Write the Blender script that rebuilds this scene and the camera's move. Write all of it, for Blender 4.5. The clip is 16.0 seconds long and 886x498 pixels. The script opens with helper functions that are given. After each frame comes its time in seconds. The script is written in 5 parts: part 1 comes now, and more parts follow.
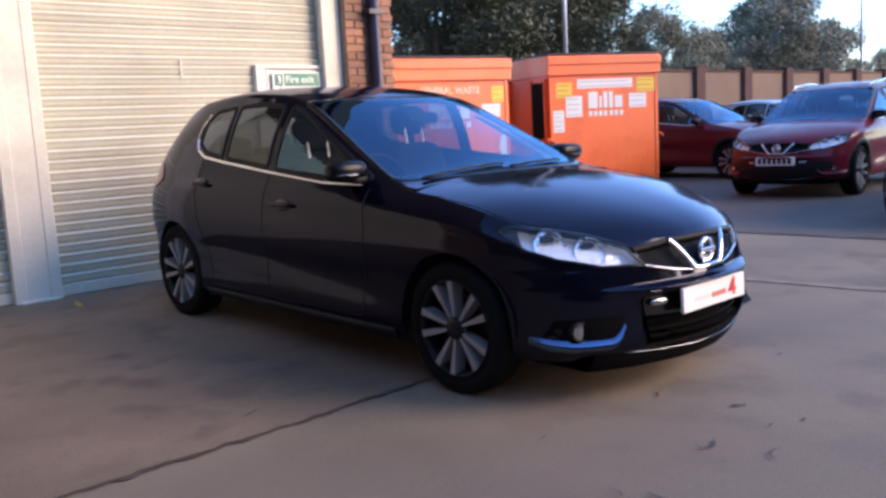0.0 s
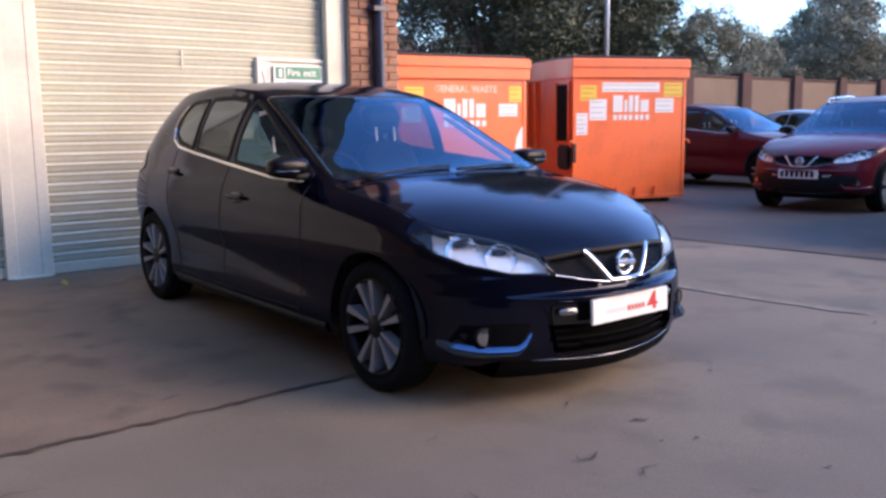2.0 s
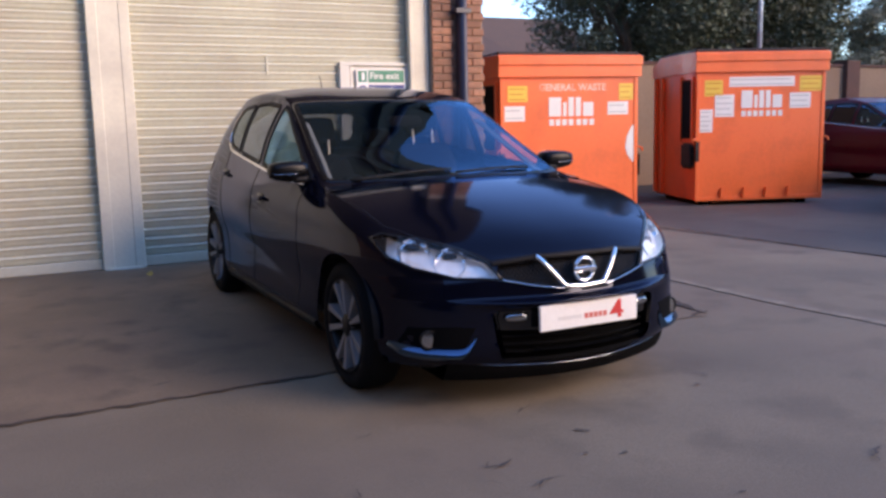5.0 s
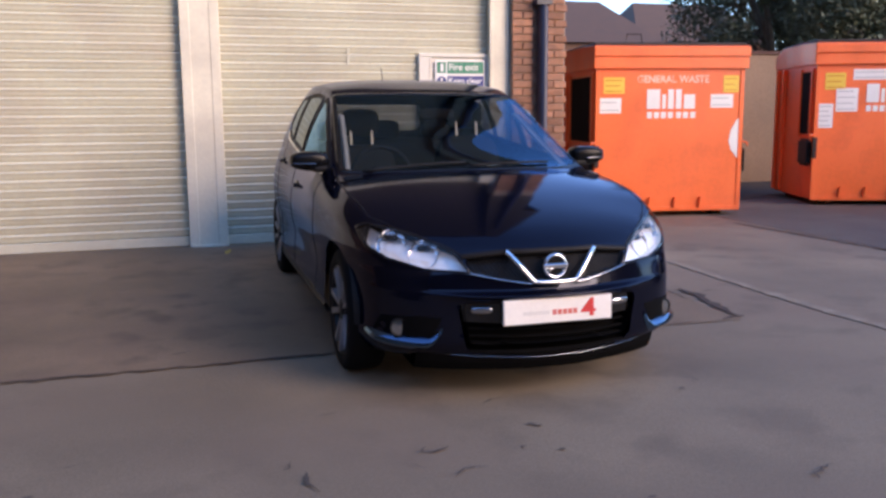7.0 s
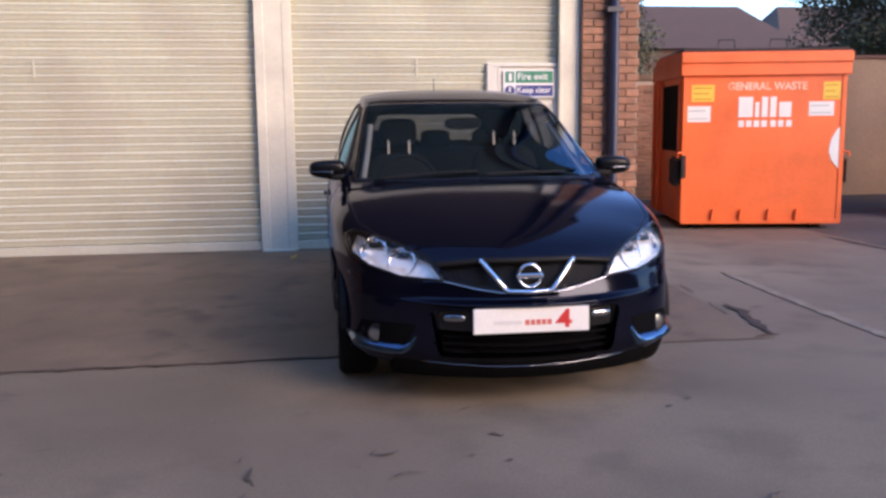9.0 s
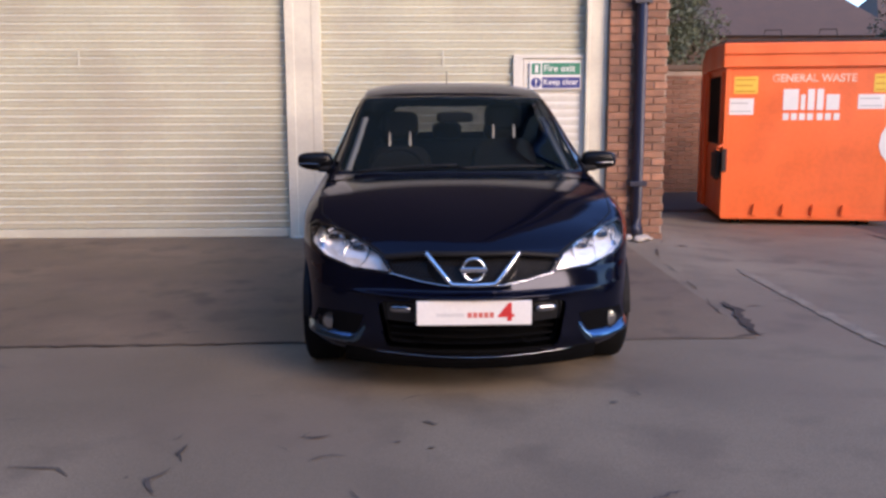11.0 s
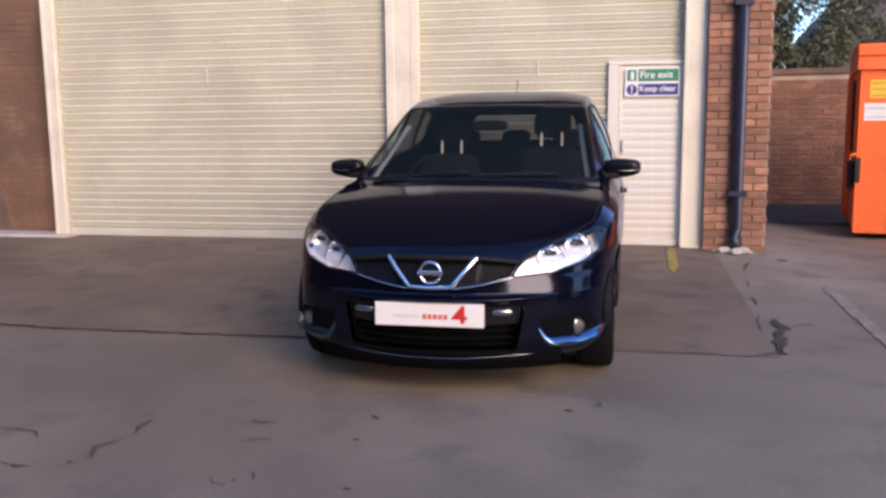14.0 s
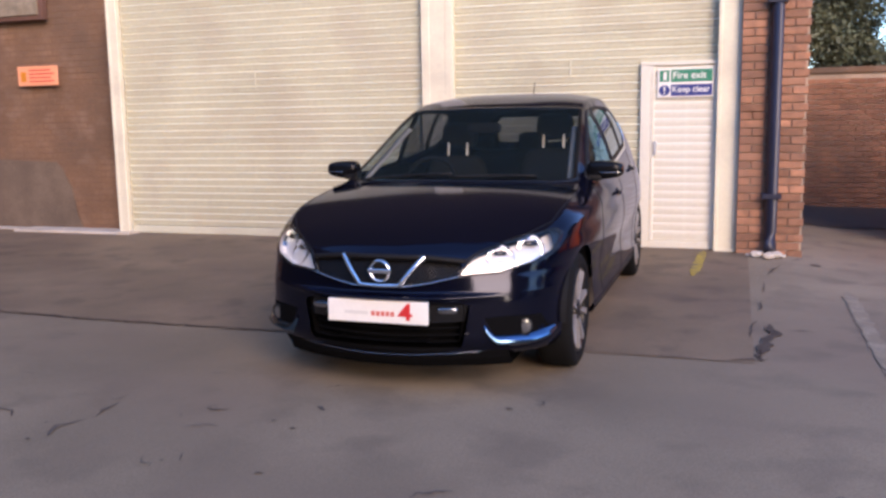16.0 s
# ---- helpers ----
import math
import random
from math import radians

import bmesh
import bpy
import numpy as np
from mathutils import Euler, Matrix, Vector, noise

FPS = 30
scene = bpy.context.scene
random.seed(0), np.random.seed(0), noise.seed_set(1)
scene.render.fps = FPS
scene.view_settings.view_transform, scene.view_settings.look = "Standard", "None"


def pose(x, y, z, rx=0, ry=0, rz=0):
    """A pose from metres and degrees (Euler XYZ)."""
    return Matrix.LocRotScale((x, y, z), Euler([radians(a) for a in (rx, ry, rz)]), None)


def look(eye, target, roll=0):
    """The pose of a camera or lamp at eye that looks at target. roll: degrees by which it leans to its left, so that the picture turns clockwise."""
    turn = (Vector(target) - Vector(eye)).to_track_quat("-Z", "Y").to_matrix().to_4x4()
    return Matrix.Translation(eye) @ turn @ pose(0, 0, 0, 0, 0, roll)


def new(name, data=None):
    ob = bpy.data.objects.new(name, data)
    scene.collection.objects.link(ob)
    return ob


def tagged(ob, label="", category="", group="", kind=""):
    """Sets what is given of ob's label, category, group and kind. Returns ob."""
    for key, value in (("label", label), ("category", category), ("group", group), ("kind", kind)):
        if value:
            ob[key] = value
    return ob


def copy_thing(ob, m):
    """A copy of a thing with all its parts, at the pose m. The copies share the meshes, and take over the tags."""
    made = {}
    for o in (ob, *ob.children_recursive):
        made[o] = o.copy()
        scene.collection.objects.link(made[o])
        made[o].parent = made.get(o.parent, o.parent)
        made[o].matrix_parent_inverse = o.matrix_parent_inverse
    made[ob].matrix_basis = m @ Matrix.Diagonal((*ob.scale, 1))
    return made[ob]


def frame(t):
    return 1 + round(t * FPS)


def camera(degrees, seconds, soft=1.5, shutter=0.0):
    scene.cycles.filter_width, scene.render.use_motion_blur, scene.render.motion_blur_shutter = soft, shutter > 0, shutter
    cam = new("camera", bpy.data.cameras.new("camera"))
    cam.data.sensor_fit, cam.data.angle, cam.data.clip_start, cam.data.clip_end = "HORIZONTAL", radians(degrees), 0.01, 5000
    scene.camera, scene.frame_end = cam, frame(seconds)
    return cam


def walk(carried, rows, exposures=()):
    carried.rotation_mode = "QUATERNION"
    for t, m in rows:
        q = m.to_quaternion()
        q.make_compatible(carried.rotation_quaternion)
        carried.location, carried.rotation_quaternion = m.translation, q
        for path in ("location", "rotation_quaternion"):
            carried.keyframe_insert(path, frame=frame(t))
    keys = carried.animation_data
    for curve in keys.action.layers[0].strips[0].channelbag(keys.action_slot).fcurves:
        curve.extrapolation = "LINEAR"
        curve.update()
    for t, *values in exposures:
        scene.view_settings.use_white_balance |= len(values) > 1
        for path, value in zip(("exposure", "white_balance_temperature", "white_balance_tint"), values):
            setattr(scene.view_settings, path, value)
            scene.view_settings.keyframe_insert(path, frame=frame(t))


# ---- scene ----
cam = camera(53.8, 16.0, soft=2.85, shutter=0.0)
PATH = [
    (0, (0.052, 0.057, 1.181), (1.388, 1.52, 0.907), -3.1),
    (0.5, (0.172, -0.008, 1.203), (1.506, 1.458, 0.933), -2.3),
    (1, (0.269, -0.149, 1.212), (1.586, 1.335, 0.955), -2.5),
    (1.5, (0.367, -0.33, 1.217), (1.609, 1.208, 0.919), -0.2),
    (2, (0.481, -0.394, 1.201), (1.718, 1.152, 0.919), -0.7),
    (2.5, (0.605, -0.468, 1.217), (1.752, 1.14, 0.904), -1.6),
    (3, (0.752, -0.635, 1.239), (1.827, 1.023, 0.93), -1.8),
    (3.5, (0.868, -0.759, 1.241), (1.86, 0.952, 0.944), -1.2),
    (4, (1.019, -0.795, 1.228), (1.996, 0.926, 0.937), -1.7),
    (4.2, (1.073, -0.827, 1.212), (2.031, 0.903, 0.91), -1.5),
    (6.3, (1.718, -1.22, 1.24), (2.436, 0.63, 0.995), -1.7),
    (6.5, (1.797, -1.255, 1.238), (2.463, 0.614, 0.985), -1.5),
    (7, (1.977, -1.394, 1.251), (2.544, 0.5, 0.944), -0.4),
    (7.5, (2.147, -1.41, 1.241), (2.682, 0.497, 0.958), -0.8),
    (8, (2.312, -1.473, 1.26), (2.792, 0.451, 0.995), -1.2),
    (8.5, (2.507, -1.593, 1.263), (2.913, 0.348, 1.002), -0.7),
    (9, (2.68, -1.588, 1.244), (2.938, 0.375, 0.961), -0.6),
    (9.5, (2.836, -1.608, 1.262), (3.05, 0.359, 0.97), 0.3),
    (9.7, (2.897, -1.624, 1.257), (3.098, 0.343, 0.952), 0.1),
    (11.8, (3.581, -1.784, 1.298), (3.533, 0.191, 0.987), -1.2),
    (12, (3.662, -1.787, 1.281), (3.585, 0.189, 0.98), -1.6),
    (12.5, (3.879, -1.865, 1.296), (3.726, 0.105, 0.987), -0.4),
    (13, (4.037, -1.802, 1.258), (3.846, 0.165, 0.953), -1.3),
    (13.5, (4.205, -1.777, 1.276), (3.926, 0.182, 0.982), -1.5),
    (14, (4.431, -1.795, 1.277), (4.03, 0.142, 0.988), -0.6),
    (14.5, (4.599, -1.781, 1.257), (4.115, 0.136, 0.955), -1.1),
    (15, (4.773, -1.733, 1.256), (4.26, 0.177, 0.952), -0.5),
    (15.5, (4.945, -1.706, 1.279), (4.388, 0.193, 0.993), -2.1),
    (16, (5.184, -1.719, 1.276), (4.55, 0.157, 0.993), -0.9),
]
EXPOSURES = [(0, 2.66), (2, 2.69), (3.5, 2.62), (4.2, 2.28), (6.5, 2.34), (9, 2.34), (12, 2.27), (13, 2.24), (14, 2.32), (14.5, 2.41), (16, 2.45)]
walk(cam, [(t, look(eye, target, roll)) for t, eye, target, roll in PATH], EXPOSURES)

# ---- light ----
world = bpy.data.worlds.new("sky")
scene.world = world
world.use_nodes = True
SUN_AZ, SUN_EL = 143.0, 17.0  # degrees clockwise from +y, degrees above the horizon
wn = world.node_tree.nodes
sky = wn.new("ShaderNodeTexSky")
sky.sky_type = "NISHITA"
sky.sun_disc = False
sky.sun_elevation = radians(SUN_EL)
sky.sun_rotation = radians(SUN_AZ)
sky.air_density, sky.dust_density, sky.ozone_density = 1.0, 0.0, 5.0
wn["Background"].inputs["Strength"].default_value = 0.115
# a clear evening sky, bluer than the model's
deep = wn.new("ShaderNodeMix")
deep.data_type, deep.blend_type = "RGBA", "MULTIPLY"
deep.inputs[0].default_value, deep.inputs[7].default_value = 1.0, (0.86, 0.96, 1.07, 1)
world.node_tree.links.new(sky.outputs[0], deep.inputs[6])
world.node_tree.links.new(deep.outputs[2], wn["Background"].inputs["Color"])
sun_data = bpy.data.lights.new("sun", "SUN")
sun_data.energy, sun_data.angle, sun_data.color = 1.24, radians(45), (1.0, 0.8, 0.59)
sun = new("sun", sun_data)
sd = Vector((math.sin(radians(SUN_AZ)) * math.cos(radians(SUN_EL)), math.cos(radians(SUN_AZ)) * math.cos(radians(SUN_EL)), math.sin(radians(SUN_EL))))
sun.matrix_world = look(sd * 60, (0, 0, 0))
scene.view_settings.use_white_balance = True
scene.view_settings.white_balance_temperature, scene.view_settings.white_balance_tint = 7600, 22.5


# ---- materials ----
def material(name, colour, rough=0.6, metal=0.0, vary=0.15, scale=3.0, fine=60.0, bump=0.0, stain=None, stain_amount=0.0, stain_scale=0.7, coat=0.0, random_tint=0.0, spec=0.5, island_tint=0.0, placed=False, blotch=None, blotch_amount=0.0, blotch_scale=3.0):
    """A node material: base colour varied at two scales, stains with a shape of their own, a fine relief."""
    m = bpy.data.materials.new(name)
    m.use_nodes = True
    nt = m.node_tree
    n, l = nt.nodes, nt.links
    b = n["Principled BSDF"]
    b.inputs["Metallic"].default_value = metal
    b.inputs["Coat Weight"].default_value = coat
    b.inputs["Coat Roughness"].default_value = 0.04
    b.inputs["Specular IOR Level"].default_value = spec
    # placed: the pattern runs on across neighbouring pieces
    where = n.new("ShaderNodeNewGeometry").outputs["Position"] if placed else n.new("ShaderNodeTexCoord").outputs["Object"]

    def noise_at(size, detail):
        t = n.new("ShaderNodeTexNoise")
        t.inputs["Scale"].default_value, t.inputs["Detail"].default_value = size, detail
        l.new(where, t.inputs["Vector"])
        return t.outputs["Fac"]

    def spread(fac, low, high, lo_in=0.3, hi_in=0.7):
        r = n.new("ShaderNodeMapRange")
        r.inputs["From Min"].default_value, r.inputs["From Max"].default_value = lo_in, hi_in
        r.inputs["To Min"].default_value, r.inputs["To Max"].default_value = low, high
        l.new(fac, r.inputs["Value"])
        return r.outputs[0]

    def times(a, c):
        v = n.new("ShaderNodeMath")
        v.operation = "MULTIPLY"
        l.new(a, v.inputs[0])
        l.new(c, v.inputs[1])
        return v.outputs[0]

    broad, grain = noise_at(scale, 4.0), noise_at(fine, 3.0)
    value = times(spread(broad, 1 - vary, 1 + vary), spread(grain, 1 - vary * 0.7, 1 + vary * 0.7))
    if random_tint:
        oi = n.new("ShaderNodeObjectInfo")
        value = times(value, spread(oi.outputs["Random"], 1 - random_tint, 1 + random_tint, 0, 1))
    if island_tint:
        ge = n.new("ShaderNodeNewGeometry")
        value = times(value, spread(ge.outputs["Random Per Island"], 1 - island_tint, 1 + island_tint, 0, 1))
    mul = n.new("ShaderNodeMix")
    mul.data_type, mul.blend_type = "RGBA", "MULTIPLY"
    mul.inputs[0].default_value = 1.0
    mul.inputs[6].default_value = (*colour, 1)
    comb = n.new("ShaderNodeCombineColor")
    for k in range(3):
        l.new(value, comb.inputs[k])
    l.new(comb.outputs[0], mul.inputs[7])
    out = mul.outputs[2]
    if stain:
        st = n.new("ShaderNodeMix")
        st.data_type = "RGBA"
        l.new(spread(noise_at(stain_scale, 6.0), 0.0, stain_amount, 0.48, 0.66), st.inputs[0])
        l.new(out, st.inputs[6])
        st.inputs[7].default_value = (*stain, 1)
        out = st.outputs[2]
    if blotch:
        bl = n.new("ShaderNodeMix")
        bl.data_type = "RGBA"
        l.new(times(spread(noise_at(blotch_scale, 8.0), 0.0, blotch_amount, 0.5, 0.64), spread(noise_at(blotch_scale * 0.22, 2.0), 0.15, 1.0, 0.4, 0.6)), bl.inputs[0])
        l.new(out, bl.inputs[6])
        bl.inputs[7].default_value = (*blotch, 1)
        out = bl.outputs[2]
    l.new(out, b.inputs["Base Color"])
    b.inputs["Roughness"].default_value = rough
    if rough > 0.2:
        l.new(spread(broad, rough - 0.08, min(rough + 0.08, 1.0)), b.inputs["Roughness"])
    if bump:
        bp = n.new("ShaderNodeBump")
        bp.inputs["Strength"].default_value, bp.inputs["Distance"].default_value = 0.6, bump
        l.new(grain, bp.inputs["Height"])
        l.new(bp.outputs[0], b.inputs["Normal"])
    return m


def glass(name, tint, ior=1.5, rough=0.0, gloss_tint=(1, 1, 1)):
    """A thin pane: what is behind it shows through the tint, and the gloss grows to the edge."""
    m = bpy.data.materials.new(name)
    m.use_nodes = True
    n, l = m.node_tree.nodes, m.node_tree.links
    clear, gloss, edge, mix = n.new("ShaderNodeBsdfTransparent"), n.new("ShaderNodeBsdfGlossy"), n.new("ShaderNodeLayerWeight"), n.new("ShaderNodeMixShader")
    clear.inputs[0].default_value = (*tint, 1)
    gloss.inputs["Roughness"].default_value = rough
    gloss.inputs["Color"].default_value = (*gloss_tint, 1)
    edge.inputs[0].default_value = 0.5
    power, share = n.new("ShaderNodeMath"), n.new("ShaderNodeMapRange")
    power.operation = "POWER"
    power.inputs[1].default_value = 5.0
    share.inputs["To Min"].default_value, share.inputs["To Max"].default_value = 2 * ((ior - 1) / (ior + 1)) ** 2, 1.0
    l.new(edge.outputs["Facing"], power.inputs[0])
    l.new(power.outputs[0], share.inputs["Value"])
    l.new(share.outputs[0], mix.inputs[0])
    l.new(clear.outputs[0], mix.inputs[1])
    l.new(gloss.outputs[0], mix.inputs[2])
    l.new(mix.outputs[0], n["Material Output"].inputs[0])
    return m


def lacquer(name, base, rough, gloss_tint, ior=1.52):
    """Dark paint under a clear coat, its gloss tinted to deepen the reflected sky; the gloss grows to the edge."""
    m = bpy.data.materials.new(name)
    m.use_nodes = True
    n, l = m.node_tree.nodes, m.node_tree.links
    paint, gloss, edge, mix = n.new("ShaderNodeBsdfDiffuse"), n.new("ShaderNodeBsdfGlossy"), n.new("ShaderNodeLayerWeight"), n.new("ShaderNodeMixShader")
    paint.inputs["Color"].default_value = (*base, 1)
    gloss.inputs["Color"].default_value = (*gloss_tint, 1)
    haze = n.new("ShaderNodeTexNoise")
    haze.inputs["Scale"].default_value = 2.5
    spread = n.new("ShaderNodeMapRange")
    spread.inputs["To Min"].default_value, spread.inputs["To Max"].default_value = rough * 0.6, rough * 1.6
    l.new(haze.outputs["Fac"], spread.inputs["Value"])
    l.new(spread.outputs[0], gloss.inputs["Roughness"])
    edge.inputs[0].default_value = 0.5
    power, share = n.new("ShaderNodeMath"), n.new("ShaderNodeMapRange")
    power.operation = "POWER"
    power.inputs[1].default_value = 5.0
    share.inputs["To Min"].default_value, share.inputs["To Max"].default_value = ((ior - 1) / (ior + 1)) ** 2, 1.0
    l.new(edge.outputs["Facing"], power.inputs[0])
    l.new(power.outputs[0], share.inputs["Value"])
    l.new(share.outputs[0], mix.inputs[0])
    l.new(paint.outputs[0], mix.inputs[1])
    l.new(gloss.outputs[0], mix.inputs[2])
    l.new(mix.outputs[0], n["Material Output"].inputs[0])
    return m


ASPHALT = material("asphalt", (0.226, 0.178, 0.124), 0.85, vary=0.26, scale=0.6, fine=140, bump=0.003, stain=(0.205, 0.153, 0.11), stain_amount=0.85, stain_scale=0.4, blotch=(0.085, 0.064, 0.05), blotch_amount=0.45, blotch_scale=2.6)
CONCRETE = material("yard_concrete", (0.19, 0.136, 0.089), 0.8, vary=0.26, scale=0.9, fine=110, bump=0.002, stain=(0.14, 0.095, 0.07), stain_amount=0.55, stain_scale=1.1, blotch=(0.06, 0.045, 0.036), blotch_amount=0.5, blotch_scale=3.2)
TARMAC = material("dark_tarmac", (0.112, 0.094, 0.077), 0.85, vary=0.26, scale=0.7, fine=140, bump=0.003, stain=(0.088, 0.071, 0.057), stain_amount=0.7, stain_scale=0.5, blotch=(0.06, 0.05, 0.045), blotch_amount=0.5, blotch_scale=2.2)
# tarmac with the shade behind the bins put into its colour
SHADED_TARMAC = material("shaded_tarmac", (0.058, 0.044, 0.036), 0.8, vary=0.3, scale=1.2, fine=120, bump=0.003, stain=(0.04, 0.03, 0.026), stain_amount=0.7, stain_scale=0.9)
CRACK = material("crack_filler", (0.06, 0.043, 0.034), 0.9, vary=0.3, scale=8)
SLAT = material("painted_slat", (0.62, 0.605, 0.475), 0.5, vary=0.06, scale=1.2, fine=25, stain=(0.5, 0.44, 0.36), stain_amount=0.35, stain_scale=1.3, random_tint=0.03, placed=True)
DOORPAINT = material("white_door_paint", (0.72, 0.69, 0.6), 0.45, vary=0.05, scale=2, fine=25, stain=(0.5, 0.47, 0.4), stain_amount=0.25, stain_scale=2.0)
POST = material("painted_steel_post", (0.74, 0.69, 0.54), 0.65, vary=0.06, scale=1.5, fine=30, stain=(0.45, 0.4, 0.33), stain_amount=0.4, stain_scale=2.0)
BRICK = material("red_brick", (0.35, 0.168, 0.102), 0.85, vary=0.3, scale=9, fine=90, bump=0.002, random_tint=0.34, stain=(0.19, 0.105, 0.075), stain_amount=0.5, stain_scale=1.6, placed=True)
BRICK_OLD = material("weathered_brick", (0.19, 0.106, 0.064), 0.9, vary=0.2, scale=2.2, fine=60, bump=0.002, random_tint=0.035, stain=(0.12, 0.078, 0.055), stain_amount=0.9, stain_scale=0.7, placed=True, blotch=(0.3, 0.2, 0.15), blotch_amount=0.35, blotch_scale=5.0)
RENDER_GREY = material("grey_cement_render", (0.15, 0.108, 0.08), 0.95, vary=0.25, scale=2.5, fine=60, bump=0.003, stain=(0.115, 0.08, 0.062), stain_amount=0.8, stain_scale=1.5)
MORTAR_OLD = material("dirty_mortar", (0.165, 0.094, 0.06), 0.95, vary=0.2, scale=4, fine=120, bump=0.002)
BRICK_FAR = material("boundary_brick", (0.25, 0.115, 0.07), 0.88, vary=0.2, scale=4, fine=60, bump=0.002, island_tint=0.25, stain=(0.13, 0.08, 0.06), stain_amount=0.6, stain_scale=0.9)
FADED = material("faded_vinyl", (0.92, 0.64, 0.48), 0.5, vary=0.12, scale=9, stain=(0.9, 0.2, 0.06), stain_amount=0.7, stain_scale=6)
# dark lid sheet, handles and latch; on the fork sleeves it paints shade
BIN_DARK = material("dark_and_shaded_steel", (0.025, 0.016, 0.014), 0.6, vary=0.2)
MORTAR = material("mortar", (0.4, 0.31, 0.24), 0.95, vary=0.15, scale=4, fine=120, bump=0.002, stain=(0.16, 0.11, 0.085), stain_amount=0.6, stain_scale=1.2)
WALL_UP = material("upper_wall_brick", (0.12, 0.064, 0.046), 0.9, vary=0.2, scale=2, fine=40)
CLADDING = material("dark_cladding", (0.036, 0.027, 0.021), 0.8, vary=0.15, scale=1.5, fine=30)
ORANGE = material("orange_bin_paint", (1.0, 0.178, 0.044), 0.38, vary=0.07, scale=2, fine=20, stain=(0.55, 0.085, 0.03), stain_amount=0.3, stain_scale=1.6)
# near-black; in hatches and sleeve mouths the shade is put into this colour
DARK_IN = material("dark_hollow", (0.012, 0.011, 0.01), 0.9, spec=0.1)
# black for the lower bumper, with the shade of its recesses painted in
SHADE_BLACK = material("hollow_shade_black", (0.003, 0.003, 0.0034), 0.8, spec=0.06)
WHITE_P = material("white_vinyl", (0.82, 0.8, 0.76), 0.5, vary=0.04)
YELLOW_P = material("yellow_vinyl", (0.85, 0.55, 0.07), 0.5, vary=0.06)
GREEN_P = material("green_sign", (0.02, 0.22, 0.13), 0.4, vary=0.04)
BLUE_P = material("blue_sign", (0.025, 0.04, 0.2), 0.4, vary=0.04)
GREY_T = material("grey_print", (0.45, 0.45, 0.42), 0.6, vary=0.05)
ORANGE_P = material("orange_sign", (0.9, 0.36, 0.2), 0.5, vary=0.05)
RED_P = material("red_print", (0.62, 0.03, 0.03), 0.5, vary=0.05)
RED_PALE = material("pale_red_print", (0.66, 0.16, 0.13), 0.5, vary=0.05)
PALE_PRINT = material("pale_grey_print", (0.68, 0.67, 0.64), 0.5, vary=0.05)
PIPE = material("dark_drainpipe", (0.018, 0.02, 0.04), 0.4, vary=0.1)
# the reflected sky's blue is put into the base and gloss colours
PAINT = lacquer("black_car_paint", (0.0018, 0.0023, 0.007), 0.085, (0.65, 0.68, 0.83), 1.48)
PLASTIC = material("black_plastic", (0.009, 0.009, 0.01), 0.55, vary=0.08, fine=200, spec=0.2)
GLOSSBLACK = material("gloss_black", (0.006, 0.006, 0.007), 0.12, vary=0.02)
RUBBER = material("tyre_rubber", (0.006, 0.006, 0.0065), 0.85, vary=0.1, fine=90, spec=0.15)
MIRRORCAP = material("satin_black_cap", (0.004, 0.0045, 0.006), 0.26, vary=0.05, spec=0.2)
CHROME = material("chrome", (0.82, 0.83, 0.85), 0.06, 1.0, vary=0.02)
SILVER = material("machined_alloy", (0.34, 0.325, 0.325), 0.4, 0.4, vary=0.03)
TRIMMETAL = material("satin_trim_metal", (0.42, 0.43, 0.45), 0.16, 1.0, vary=0.03)
# winglet metal, coloured with the blue of the sky it would reflect
SKY_SATIN = material("sky_tinted_satin_metal", (0.09, 0.175, 0.29), 0.16, 1.0, vary=0.03)
RIMDARK = material("dark_alloy", (0.008, 0.008, 0.009), 0.4, vary=0.05, spec=0.25)
REFLECTOR = material("lamp_reflector", (0.95, 0.94, 0.92), 0.16, 0.4, vary=0.03, fine=26, bump=0.012)
CABIN = material("cabin_trim", (0.008, 0.008, 0.009), 0.8, vary=0.15, fine=150, spec=0.06)
HEADLINING = material("pale_headlining", (0.24, 0.24, 0.235), 0.9, vary=0.06, fine=200)
FABRIC = material("seat_fabric", (0.009, 0.009, 0.01), 0.9, vary=0.2, fine=220, spec=0.05)
REDPAINT = material("red_car_paint", (0.12, 0.006, 0.014), 0.4, vary=0.03, coat=0.45, spec=0.1)
GREYPAINT = material("silver_car_paint", (0.5, 0.515, 0.54), 0.35, 0.2, vary=0.03, coat=1.0)
DARKPAINT = material("dark_car_paint", (0.02, 0.025, 0.04), 0.2, vary=0.03, coat=1.0)
TAIL = material("red_lamp_plastic", (0.32, 0.008, 0.01), 0.15, vary=0.05, coat=0.8)
AMBER = material("amber_plastic", (0.7, 0.25, 0.04), 0.2, vary=0.05)
# windscreen and tinted panes: blue gloss colour paints in a deeper sky reflection
SCREEN = glass("windscreen_glass", (0.76, 0.81, 0.82), 1.75, 0.01, (0.34, 0.7, 1.0))
TINTED = glass("tinted_glass", (0.2, 0.21, 0.23), 1.5, 0.03, (0.75, 0.88, 1.0))
LENS = glass("clear_lens", (0.95, 0.95, 0.95), 1.45, 0.0, (0.6, 0.6, 0.6))
BARK = material("bark", (0.12, 0.09, 0.065), 0.9, vary=0.3, scale=4, fine=30, bump=0.02)
LEAF = material("leaves", (0.092, 0.107, 0.062), 0.6, vary=0.35, scale=0.7, fine=5, random_tint=0.2, island_tint=0.35)
LEAF_DRY = material("dusty_leaves", (0.215, 0.21, 0.145), 0.65, vary=0.3, scale=0.7, fine=5, random_tint=0.2, island_tint=0.35)
